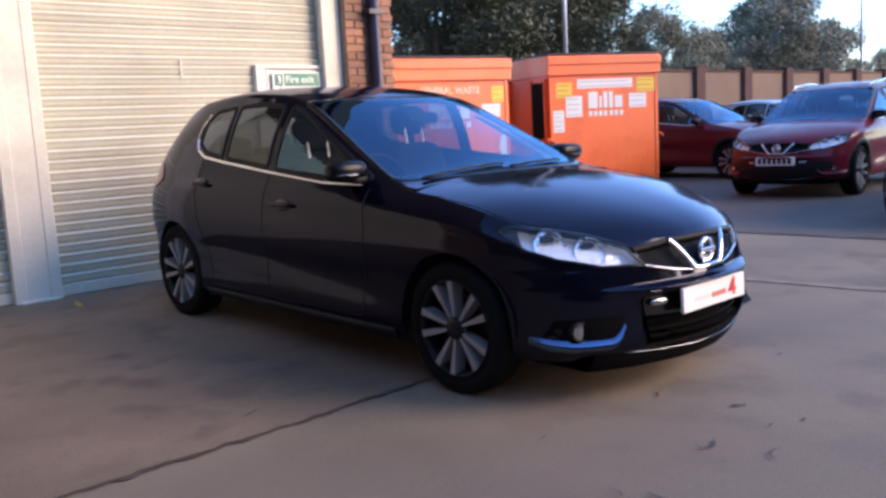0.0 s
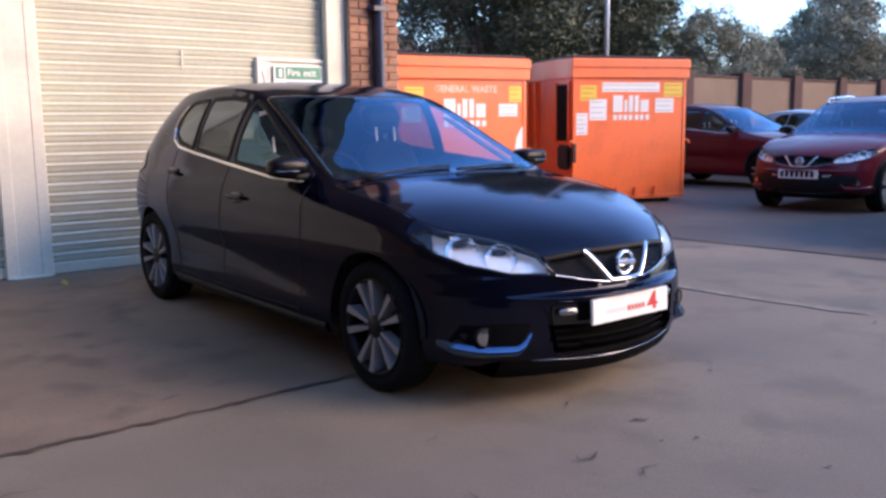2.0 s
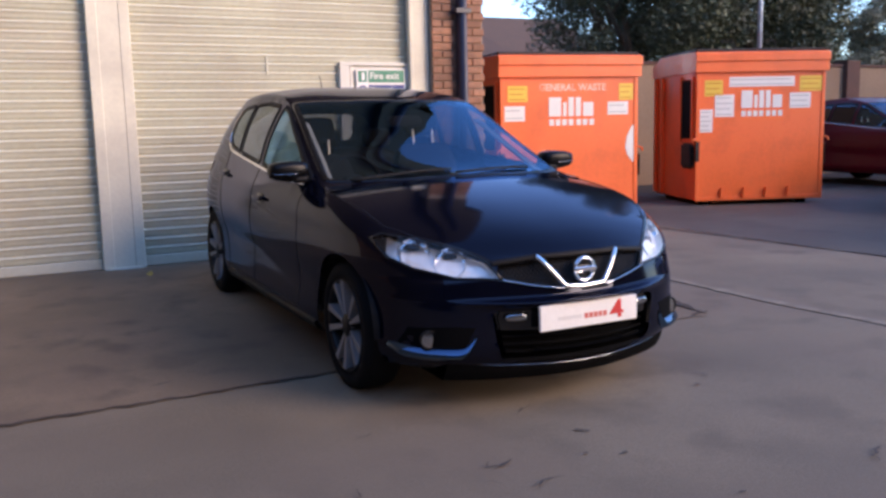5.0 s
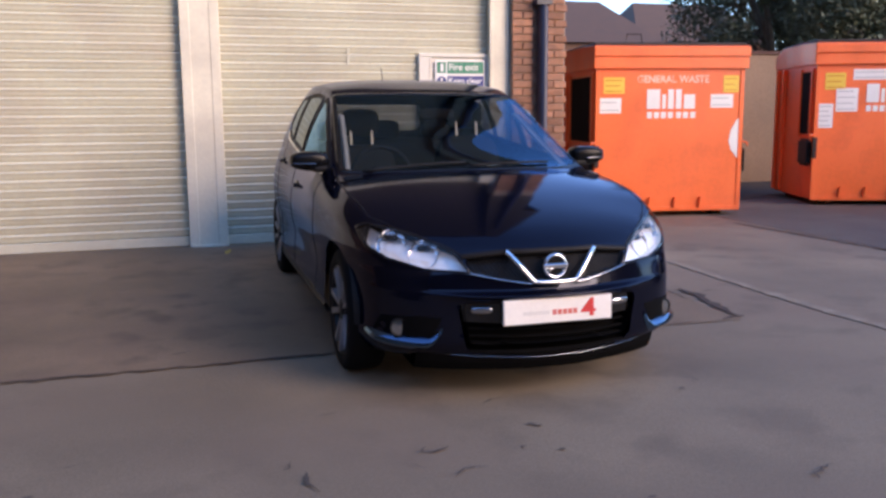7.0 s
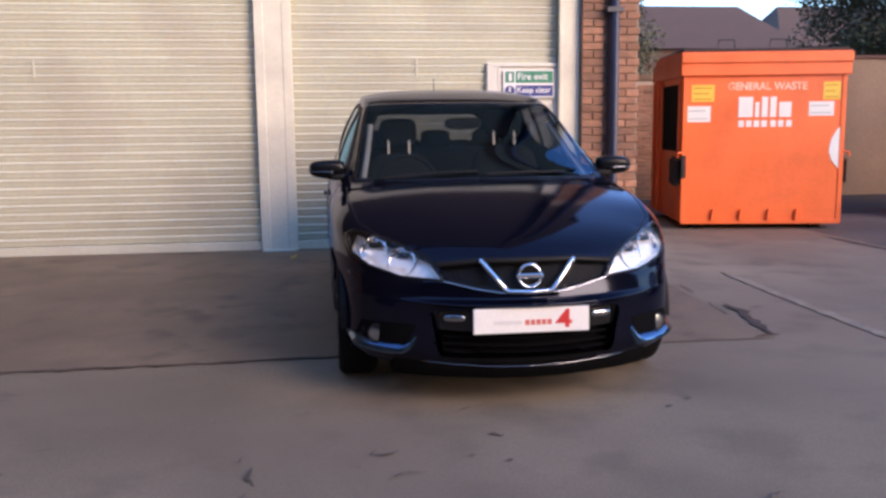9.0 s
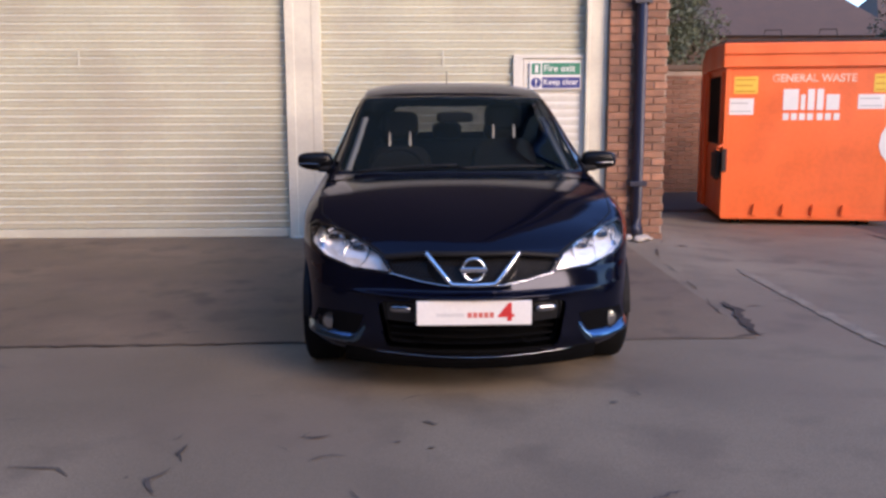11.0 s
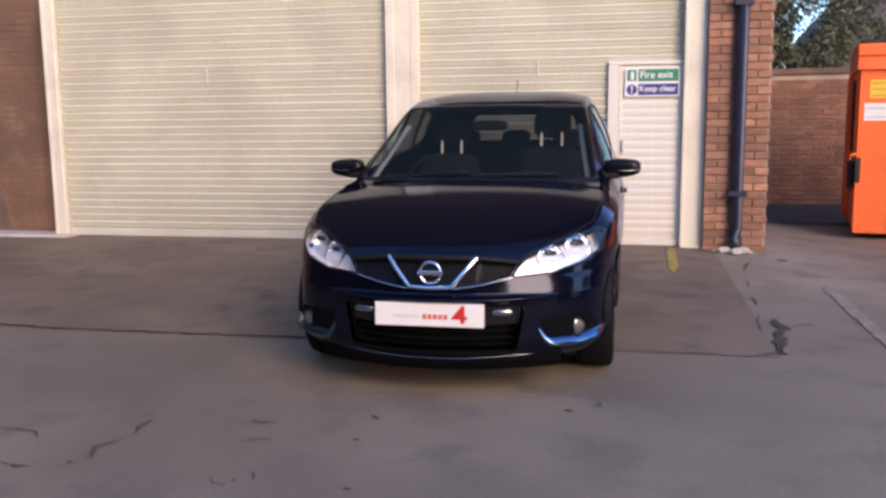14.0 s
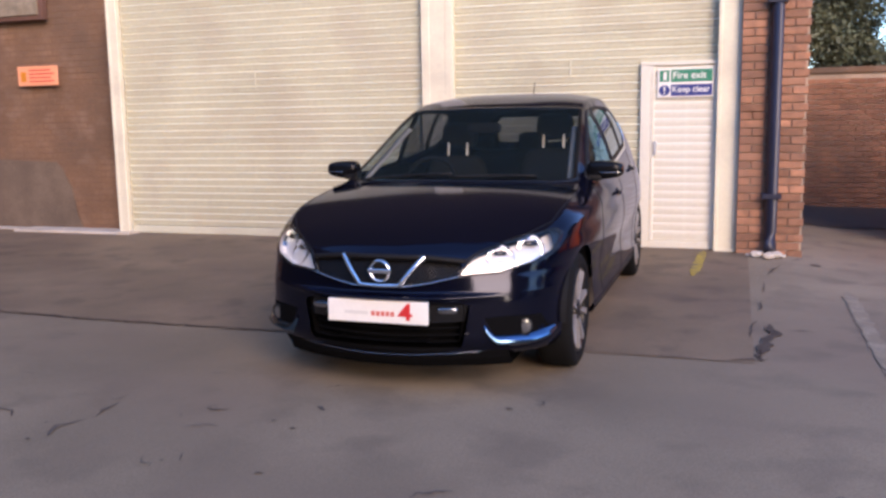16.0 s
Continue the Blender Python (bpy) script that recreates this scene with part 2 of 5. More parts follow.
PANEL = material("fence_render", (0.29, 0.19, 0.122), 0.9, vary=0.12, scale=1.2, fine=30, stain=(0.25, 0.15, 0.1), stain_amount=0.4)
PILASTER = material("dark_pilaster", (0.12, 0.06, 0.045), 0.9, vary=0.2, scale=3)
ROOF_T = material("clay_roof_tile", (0.085, 0.055, 0.045), 0.9, vary=0.15, scale=2, fine=20)
GALV = material("galvanised_steel", (0.55, 0.56, 0.58), 0.45, 0.6, vary=0.1)


# ---- mesh helpers ----
def part(name, bm, mat, parent=None, label="", smooth=False):
    """One mesh object from a bmesh, under a thing or a part."""
    me = bpy.data.meshes.new(name)
    bm.to_mesh(me)
    bm.free()
    me.materials.append(mat)
    if smooth:
        me.polygons.foreach_set("use_smooth", [True] * len(me.polygons))
    ob = new(name, me)
    if parent:
        ob.parent = parent
    if label:
        tagged(ob, label)
    return ob


def thing(name, label, category, at=(0, 0, 0), rz=0.0, rx=0.0, group="", kind=""):
    e = new(name)
    e.empty_display_size = 0.1
    e.matrix_world = pose(*at, rx, 0, rz)
    return tagged(e, label, category, group, kind)


def box(bm, x0, x1, y0, y1, z0, z1, bevel=0.0, seg=1):
    """Adds a box to a bmesh, its edges rounded by bevel."""
    vs = [bm.verts.new((x, y, z)) for z in (z0, z1) for x, y in ((x0, y0), (x1, y0), (x1, y1), (x0, y1))]
    fs = [bm.faces.new([vs[i] for i in q]) for q in ((3, 2, 1, 0), (4, 5, 6, 7), (0, 1, 5, 4), (1, 2, 6, 5), (2, 3, 7, 6), (3, 0, 4, 7))]
    if bevel:
        es = list({e for f in fs for e in f.edges})
        bmesh.ops.bevel(bm, geom=es, offset=bevel, segments=seg, affect="EDGES")
    return bm


def boxed(*a, **k):
    return box(bmesh.new(), *a, **k)


def tube(bm, pts, radius, sides=8, closed=False):
    """A round bar along points."""
    pts = [Vector(p) for p in pts]
    rings = []
    for i, p in enumerate(pts):
        a = pts[(i - 1) % len(pts)] if closed or i else p
        c = pts[(i + 1) % len(pts)] if closed or i < len(pts) - 1 else p
        d = (c - a).normalized()
        u = d.cross(Vector((0, 0, 1)) if abs(d.z) < 0.9 else Vector((1, 0, 0))).normalized()
        v = d.cross(u)
        rings.append([bm.verts.new(p + radius * (math.cos(t) * u + math.sin(t) * v)) for t in [2 * math.pi * k / sides for k in range(sides)]])
    n = len(rings)
    for i in range(n if closed else n - 1):
        r, s = rings[i], rings[(i + 1) % n]
        for k in range(sides):
            bm.faces.new((r[k], r[(k + 1) % sides], s[(k + 1) % sides], s[k]))
    if not closed:
        bm.faces.new(rings[0][::-1])
        bm.faces.new(rings[-1])
    return bm


def lathe(bm, prof, sides=48, axis="x", centre=(0, 0, 0)):
    """Turns a profile of (radius, offset along the axis) round an axis."""
    rings = []
    for k in range(sides):
        t = 2 * math.pi * k / sides
        c, s = math.cos(t), math.sin(t)
        rings.append([bm.verts.new(Vector(centre) + (Vector((o, r * c, r * s)) if axis == "x" else Vector((r * c, o, r * s)) if axis == "y" else Vector((r * c, r * s, o)))) for r, o in prof])
    for k in range(sides):
        a, b = rings[k], rings[(k + 1) % sides]
        for i in range(len(prof) - 1):
            bm.faces.new((a[i], b[i], b[i + 1], a[i + 1]))
    return bm


def prism(bm, pts, y0, y1):
    """A flat outline of (x, z) with a thickness from y0 to y1."""
    a = [bm.verts.new((x, y0, z)) for x, z in pts]
    b = [bm.verts.new((x, y1, z)) for x, z in pts]
    bm.faces.new(a)
    bm.faces.new(b[::-1])
    for i in range(len(pts)):
        j = (i + 1) % len(pts)
        bm.faces.new((a[j], a[i], b[i], b[j]))
    bmesh.ops.recalc_face_normals(bm, faces=bm.faces[:])
    return bm


def lettering(words, size, mat, parent, place, name="lettering", depth=0.001, bold=0.0):
    """Words in the built-in font, each a mesh that faces -y, the first one's lower left corner at place."""
    x = place[0]
    for word in words.split():
        cu = bpy.data.curves.new(name, "FONT")
        cu.body, cu.size, cu.extrude, cu.offset = word, size, depth, bold
        tmp = bpy.data.objects.new("tmp", cu)
        scene.collection.objects.link(tmp)
        me = bpy.data.meshes.new_from_object(tmp.evaluated_get(bpy.context.evaluated_depsgraph_get()))
        bpy.data.objects.remove(tmp)
        width = max(v.co.x for v in me.vertices)
        me.transform(pose(x, place[1], place[2], 90, 0, 0))
        x += width + size * 0.3
        me.materials.clear()
        me.materials.append(mat)
        new(name, me).parent = parent


def curve(keys):
    """A smooth function through (place, value) keys."""
    xs, vs = [k[0] for k in keys], [k[1] for k in keys]
    n = len(xs)
    sl = [(vs[i + 1] - vs[i]) / (xs[i + 1] - xs[i]) for i in range(n - 1)]
    tan = [sl[0]] + [0.0 if sl[i - 1] * sl[i] <= 0 else 2 * sl[i - 1] * sl[i] / (sl[i - 1] + sl[i]) for i in range(1, n - 1)] + [sl[-1]]

    def f(x):
        if x <= xs[0]:
            return vs[0]
        if x >= xs[-1]:
            return vs[-1]
        i = max(k for k in range(n - 1) if xs[k] <= x)
        h = xs[i + 1] - xs[i]
        t = (x - xs[i]) / h
        return (2 * t**3 - 3 * t**2 + 1) * vs[i] + (t**3 - 2 * t**2 + t) * h * tan[i] + (3 * t**2 - 2 * t**3) * vs[i + 1] + (t**3 - t**2) * h * tan[i + 1]

    return f


# ---- the yard ----
rise = curve([(2.4, -0.052), (3.0, -0.045), (5.65, 0.0), (7.0, 0.03)])


def ground_z(x, y):
    """The yard falls away from the shutters, and lies lower past the corner of the building."""
    k = min(max((x - 5.4) / 1.2, 0.0), 1.0)
    k = k * k * (3 - 2 * k)
    return rise(y) * (1 - k) - 0.06 * k


def sheet(name, xs, ys, mat, lift=0.0, kind="structure"):
    bm = bmesh.new()
    grid = [[bm.verts.new((x, y, ground_z(x, y) + lift)) for x in xs] for y in ys]
    for j in range(len(ys) - 1):
        for i in range(len(xs) - 1):
            bm.faces.new((grid[j][i], grid[j][i + 1], grid[j + 1][i + 1], grid[j + 1][i]))
    return part(name, bm, mat, smooth=True)


def steps(a, b, n):
    return [a + (b - a) * i / n for i in range(n + 1)]


XS = [-900, -200, -60, -20] + steps(-12, 16, 70) + [25, 60, 200, 900]
YS = [-900, -200, -60, -20] + steps(-10, 2.8, 26) + steps(3.19, 8.0, 30) + [10, 14, 25, 60, 200, 900]
ground = tagged(sheet("ground", XS, YS, ASPHALT), "worn grey asphalt yard with patches and cracks", "ground", kind="structure")
apron = tagged(sheet("concrete_apron", steps(-12, 5.3, 60), steps(3.19, 7.3, 30), CONCRETE, 0.004), "brown-grey concrete apron in front of the shutters", "pavement", kind="structure")

tarmac = tagged(sheet("tarmac_strip", [8.4, 9.2, 10, 12, 14, 16, 20, 25, 35, 60], [-9.5, -6, -2] + steps(0, 8, 16) + [10, 12.6], TARMAC, 0.004), "darker grey tarmac before the parked cars", "pavement", kind="structure")
# a dark sheet stands in for shade before the boundary wall
tagged(sheet("damp_strip", [5.8, 6.4, 7.0, 7.6, 8.2, 8.4, 9.2, 10, 12, 14, 16, 20], [9.8, 10, 11.0, 11.8, 12.6], SHADED_TARMAC, 0.009), "tarmac darkened for the shade along the boundary wall", "pavement", kind="structure")


def ribbon(name, pts, width, mat, label, category, lift=0.008, seed=1, wander=1.2, ragged=0.8):
    """A thin wandering strip on the ground."""
    rng = random.Random(seed)
    bm = bmesh.new()
    left, right = [], []
    fine = []
    for (ax, ay), (bx, by) in zip(pts[:-1], pts[1:]):
        n = max(2, int(math.hypot(bx - ax, by - ay) / 0.06))
        fine += [(ax + (bx - ax) * i / n, ay + (by - ay) * i / n) for i in range(n)]
    fine.append(pts[-1])
    for i, (x, y) in enumerate(fine):
        ax, ay = fine[max(i - 1, 0)]
        bx, by = fine[min(i + 1, len(fine) - 1)]
        d = Vector((bx - ax, by - ay)).normalized()
        w = width * (0.85 - ragged / 2 + rng.random() * ragged) * min(1.0, 0.2 + i / 4, 0.2 + (len(fine) - 1 - i) / 4)
        o = (rng.random() - 0.5) * width * wander
        for side, out in ((-1, left), (1, right)):
            px, py = x - d.y * (o + side * w / 2), y + d.x * (o + side * w / 2)
            out.append(bm.verts.new((px, py, ground_z(px, py) + lift)))
    for i in range(len(fine) - 1):
        bm.faces.new((left[i], left[i + 1], right[i + 1], right[i]))
    bmesh.ops.recalc_face_normals(bm, faces=bm.faces[:])
    ob = part(name, bm, mat)
    return tagged(ob, label, category, kind="structure")


ribbon("joint_crack", [(-12, 3.28), (-3, 3.24), (0, 3.22), (1.0, 3.16), (2.4, 3.19), (2.9, 3.2)], 0.03, CRACK, "dark joint between asphalt and concrete", "crack")

# ---- the building ----
WALL_Y = 7.10
PITCH = 0.081


def roller_shutter(x0, x1, top, label):
    """A curtain of curved slats in its guides, with a bottom rail."""
    t = thing("roller_shutter", label, "roller shutter", (x0, WALL_Y, 0.035), group="roller shutters")
    w = x1 - x0
    bm = bmesh.new()
    prof = [(0.013, 0.0), (0.003, 0.004), (-0.003, 0.03), (-0.006, 0.049), (-0.013, 0.054), (-0.016, 0.06), (-0.014, 0.066), (-0.003, 0.073), (0.013, 0.076), (0.013, PITCH)]
    lo = [bm.verts.new((0, y, z)) for y, z in prof]
    hi = [bm.verts.new((w, y, z)) for y, z in prof]
    for i in range(len(prof) - 1):
        bm.faces.new((lo[i], hi[i], hi[i + 1], lo[i + 1]))
    first = part("slat", bm, SLAT, t, smooth=True)
    first.location = (0, 0, 0.09)
    n = int((top - 0.09) / PITCH)
    for i in range(1, n):
        s = new("slat", first.data)
        s.parent = t
        s.location = (0, (random.random() - 0.5) * 0.004, 0.09 + i * PITCH)
    part("bottom_rail", boxed(0, w, -0.03, 0.01, 0, 0.088, 0.006), SLAT, t)
    part("lock", boxed(w * 0.46, w * 0.46 + 0.022, -0.018, -0.008, 1.67, 1.84, 0.003), SLAT, t)
    return t


SHUT_TOP = 2.8
roller_shutter(-1.76, 2.06, SHUT_TOP, "wide cream steel roller shutter, closed, dusty")
roller_shutter(2.35, 4.99, SHUT_TOP, "cream steel roller shutter, closed, with a wicket door")


def steel_post(x0, x1, y0, y1, name="shutter_post", top=2.8):
    t = thing(name, "cream painted steel post between roller shutters, chipped", "post", ((x0 + x1) / 2, (y0 + y1) / 2, 0.0), kind="structure")
    w, d = (x1 - x0) / 2, (y1 - y0) / 2
    part("web", boxed(-w, w, -d + 0.006, d, 0, top, 0.004), POST, t)
    for s in (-1, 1):
        part("guide", boxed(s * w - 0.045, s * w + 0.045, -d, -d + 0.06, 0, top, 0.006) if w > 0.1 else boxed(s * w - 0.02, s * w + 0.02, -d, -d + 0.05, 0, top, 0.006), POST, t)
    part("base_plate", boxed(-w - 0.01, w + 0.01, -d - 0.03, d, 0.0, 0.05, 0.006), POST, t)
    return t


steel_post(2.075, 2.335, 7.0, 7.2)
steel_post(5.0, 5.17, 6.97, 7.2, "shutter_guide")
steel_post(-1.88, -1.77, 7.0, 7.2, "shutter_guide")

wall_front = thing("wall_front", "brown brick front wall of the workshop", "wall", (0, 0, 0), kind="structure")
part("backing", boxed(-14, -1.88, 7.262, 7.6, -0.1, 7.5), MORTAR_OLD, wall_front)
part("upper_wall", boxed(-1.87, 5.172, 7.14, 7.59, SHUT_TOP, 16.0), CLADDING, wall_front)
part("upper_wall", boxed(-14, -1.88, 7.20, 7.258, 3.3, 16.0), CLADDING, wall_front)
part("upper_storey", boxed(5.175, 5.8, 6.905, 12.0, 3.4, 4.399), CLADDING, wall_front)
# unseen overhang, added to darken the sky reflection in the windscreen
part("upper_storey", boxed(5.175, 6.1, 6.905, 12.0, 4.4, 16.0), CLADDING, wall_front)
part("side_wall", boxed(5.5, 5.79, 7.62, 30, -0.1, 3.39), WALL_UP, wall_front)
part("side_wall", boxed(5.5, 5.79, 12.01, 30, 3.4, 16.0), WALL_UP, wall_front)
part("end_wall", boxed(-14, -13.7, 7.61, 30, -0.1, 16.0), WALL_UP, wall_front)
part("back_wall", boxed(-13.7, 5.5, 29.7, 30, -0.1, 16.0), WALL_UP, wall_front)
part("shutter_lining", boxed(-1.87, 5.172, 7.25, 7.6, -0.1, SHUT_TOP - 0.01), DARK_IN, wall_front)
roof = part("roof", boxed(-14, 5.9, 6.8, 30, 16.0, 16.2), WALL_UP)
tagged(roof, "flat dark roof edge of the workshop", "roof", kind="structure")

# brick pier at the corner
pier = thing("brick_pier", "red brick corner pier with pale mortar", "pier", (0, 0, 0), kind="structure")
part("core", boxed(5.2, 5.76, 6.905, 7.6, -0.1, 3.39), MORTAR, pier)
DRAIN_X = 5.485
drain = thing("drainpipe", "dark blue-black drainpipe down the brick pier", "drainpipe", (DRAIN_X, 6.83, 0), kind="structure")
bm = bmesh.new()
tube(bm, [(0, 0, 7.9), (0, 0, 0.25), (0.0, -0.03, 0.14), (0.0, -0.09, 0.07)], 0.056, 12)
part("pipe", bm, PIPE, drain, smooth=True)
for z in (0.55, 2.3, 4.1):
    part("bracket", boxed(-0.085, 0.085, -0.06, 0.075, z, z + 0.05, 0.004), PIPE, drain)

# wicket door in the shutter
door = thing("door_1", "cream slatted wicket door in the roller shutter, closed", "door", (4.37, 7.075, 0.0), kind="structure")
part("threshold", boxed(-0.12, 0.68, -0.03, 0.03, 0.035, 0.10, 0.005), DOORPAINT, door)
part("jamb", boxed(-0.10, 0.0, -0.035, 0.03, 0.10, 1.80, 0.005), DOORPAINT, door)
part("jamb", boxed(0.61, 0.65, -0.035, 0.03, 0.10, 1.80, 0.005), DOORPAINT, door)
part("head", boxed(-0.10, 0.65, -0.036, 0.03, 1.80, 1.835, 0.005), DOORPAINT, door)
leaf = part("leaf", boxed(0.003, 0.607, -0.012, 0.02, 0.105, 1.797, 0.003), DOORPAINT, door)
bm = bmesh.new()
prof = [(0.0, 0.0), (-0.003, 0.006), (-0.005, 0.05), (-0.0065, 0.068), (0.0, 0.078)]
lo = [bm.verts.new((0.02, y, z)) for y, z in prof]
hi = [bm.verts.new((0.59, y, z)) for y, z in prof]
for i in range(4):
    bm.faces.new((lo[i], hi[i], hi[i + 1], lo[i + 1]))
slat = part("slat", bm, DOORPAINT, door, smooth=True)
slat.location = (0, -0.012, 0.13)
for i in range(1, 21):
    s = new("slat", slat.data)
    s.parent, s.location = door, (0, -0.012, 0.13 + 0.078 * i)
part("stile", boxed(0.003, 0.03, -0.033, -0.012, 0.105, 1.797, 0.003), DOORPAINT, door)
part("stile", boxed(0.58, 0.607, -0.033, -0.012, 0.105, 1.797, 0.003), DOORPAINT, door)
part("handle", boxed(0.035, 0.06, -0.06, -0.03, 0.95, 1.08, 0.005), GALV, door)
for z in (0.4, 1.45):
    part("hinge", boxed(0.6, 0.62, -0.045, -0.03, z, z + 0.1, 0.003), GALV, door)

sign = thing("fire_exit_sign", "green and blue fire exit sign on white board", "sign", (4.43, 7.028, 1.495))
part("board", boxed(0, 0.515, 0, 0.006, 0, 0.275, 0.002), WHITE_P, sign)
part("green_field", boxed(0.125, 0.505, -0.002, 0.001, 0.145, 0.262), GREEN_P, sign)
part("blue_field", boxed(0.125, 0.505, -0.002, 0.001, 0.015, 0.122), BLUE_P, sign)
lettering("Fire exit", 0.092, WHITE_P, sign, (0.14, -0.0025, 0.178), bold=0.001)
lettering("Keep clear", 0.08, WHITE_P, sign, (0.136, -0.0025, 0.05), bold=0.0008)
bm = bmesh.new()
lathe(bm, [(0.0, -0.003), (0.05, -0.003), (0.05, 0.001)], 24, "y", (0.066, 0, 0.068))
part("mandatory_disc", bm, BLUE_P, sign)
part("exclamation_bar", boxed(0.058, 0.074, -0.006, -0.001, 0.06, 0.105), WHITE_P, sign)
part("exclamation_dot", boxed(0.058, 0.074, -0.006, -0.001, 0.032, 0.046), WHITE_P, sign)
part("exit_pictogram", boxed(0.02, 0.11, -0.002, 0.001, 0.15, 0.257), GREEN_P, sign)
part("doorway_mark", boxed(0.055, 0.085, -0.005, -0.001, 0.165, 0.24), WHITE_P, sign)

notice = thing("orange_notice", "small orange printed notice on the brick wall", "sign", (-3.42, 7.17, 1.83))
part("board", boxed(0, 0.62, 0, 0.008, 0, 0.24, 0.003), ORANGE_P, notice)
part("symbol", boxed(0.05, 0.13, -0.003, 0.001, 0.05, 0.17), AMBER, notice)
for i in range(4):
    part("text_bar", boxed(0.18, 0.56 - 0.05 * (i % 2), -0.003, 0.001, 0.045 + i * 0.045, 0.06 + i * 0.045), RED_P, notice)


# ---- the waste containers ----
def waste_bin(at, rz, width, label, stickers, tall=1.0, hatch=0.55):
    """A steel front-loading container: ribbed body, sloping lid, fork sleeves, a door in each side."""
    t = thing("waste_container", label, "waste bin", at, rz, group="waste containers")
    h, d, w = 1.78, 1.75, width / 2

    def shell():
        bm = bmesh.new()
        box(bm, -w, w, 0, d, 0.07, h, 0.02, 2)
        return bm

    body = part("body", shell(), ORANGE, t)
    lid_bm = bmesh.new()
    prof = [(-0.05, h - 0.02), (-0.05, h + 0.235), (-0.04, h + 0.245), (0.5, h + 0.262), (d - 0.3, h + 0.262), (d + 0.03, h + 0.15), (d + 0.03, h - 0.02)]
    a = [lid_bm.verts.new((-w - 0.04, y, z)) for y, z in prof]
    b = [lid_bm.verts.new((w + 0.04, y, z)) for y, z in prof]
    lid_bm.faces.new(a)
    lid_bm.faces.new(b[::-1])
    for i in range(len(prof)):
        j = (i + 1) % len(prof)
        lid_bm.faces.new((a[i], b[i], b[j], a[j]))
    bmesh.ops.recalc_face_normals(lid_bm, faces=lid_bm.faces[:])
    bmesh.ops.bevel(lid_bm, geom=lid_bm.edges[:], offset=0.006, segments=1, affect="EDGES")
    lid = part("lid", lid_bm, ORANGE, t)
    part("lid_rib", boxed(-w - 0.045, w + 0.045, -0.075, -0.04, h + 0.12, h + 0.228, 0.008), ORANGE, lid)
    part("lid_sheet", boxed(-w - 0.02, w + 0.02, 0.0, d - 0.32, h + 0.25, h + 0.285, 0.008), BIN_DARK, lid, "weathered dark lid sheet")
    for x in (-w * 0.55, w * 0.1):
        bm = bmesh.new()
        tube(bm, [(x, 0.25, h + 0.23), (x + 0.03, 0.25, h + 0.4), (x + 0.21, 0.25, h + 0.4), (x + 0.24, 0.25, h + 0.23)], 0.008, 6)
        part("lid_handle", bm, BIN_DARK, lid)
    for s in (-1, 1):
        x = s * (w + 0.004)
        # a flat panel, painted dark as the shaded inside of the hatch
        part("side_door", boxed(min(x, x + s * 0.01), max(x, x + s * 0.01), 0.14, hatch, 0.9, 1.68, 0.004), DARK_IN, t, "flat near-black panel for the shaded inside of the side hatch")
        part("door_frame", boxed(min(x, x + s * 0.03), max(x, x + s * 0.03), 0.08, 0.14, 0.86, 1.72, 0.005), ORANGE, t)
        part("door_frame", boxed(min(x, x + s * 0.03), max(x, x + s * 0.03), hatch, hatch + 0.06, 0.86, 1.72, 0.005), ORANGE, t)
        # the sleeve's near-black colour stands in for shade on the bin's side
        sleeve = bmesh.new()
        box(sleeve, min(x, x + s * 0.07), max(x, x + s * 0.07), 0.03, 0.42, 0.5, 0.84, 0.03, 2)
        sl = part("fork_sleeve", sleeve, BIN_DARK, t)
        part("sleeve_mouth", boxed(min(x + s * 0.015, x + s * 0.055), max(x + s * 0.015, x + s * 0.055), 0.024, 0.04, 0.55, 0.79), DARK_IN, sl)
        bm = bmesh.new()
        tube(bm, [(x, -0.01, 0.9), (x + s * 0.06, -0.03, 0.88), (x + s * 0.06, -0.03, 0.84)], 0.014, 6)
        part("hook", bm, ORANGE, t)
        for y in (1.3, 1.6):
            part("side_rib", boxed(min(x, x + s * 0.05), max(x, x + s * 0.05), y, y + 0.07, 0.1, h - 0.03, 0.006), ORANGE, t)
    part("corner_post", boxed(-w - 0.006, -w + 0.05, -0.012, 0.02, 0.08, h - 0.02, 0.004), ORANGE, t)
    part("corner_post", boxed(w - 0.05, w + 0.006, -0.012, 0.02, 0.08, h - 0.02, 0.004), ORANGE, t)
    part("latch", boxed(-w - 0.012, -w + 0.045, -0.03, 0.0, 0.6, 0.86, 0.006), BIN_DARK, t, "dark steel latch plate")
    part("bottom_rail", boxed(-w, w, -0.016, 0.02, 0.065, 0.12, 0.005), ORANGE, t)
    for i in range(4):
        x = -w + width * (0.2 + 0.175 * i)
        bm = bmesh.new()
        prism(bm, [(x - 0.025, 0.115), (x + 0.03, 0.115), (x + 0.006, 0.235), (x - 0.006, 0.235)], -0.05, 0.005)
        part("gusset", bm, ORANGE, t)
    for x in (-w + 0.2, w - 0.25):
        for y in (0.15, d - 0.2):
            part("foot", boxed(x - 0.06, x + 0.06, y - 0.05, y + 0.05, 0.0, 0.07, 0.006), DARK_IN, t)
    # the lettering and the stickers, on the front sheet
    if hatch > 1:
        lettering("GENERAL WASTE", 0.118, FADED, t, (-0.36 * width / 2 - 0.09, -0.004, 1.60), "waste_type_lettering", bold=0.003)
    mark_x, mark_z, n = -0.30, 1.29, 0.03
    logo = part("logo", boxed(mark_x, mark_x + 0.17, -0.006, -0.001, mark_z, mark_z + 0.23, 0.002), WHITE_P, t, "white rounded maker's mark")
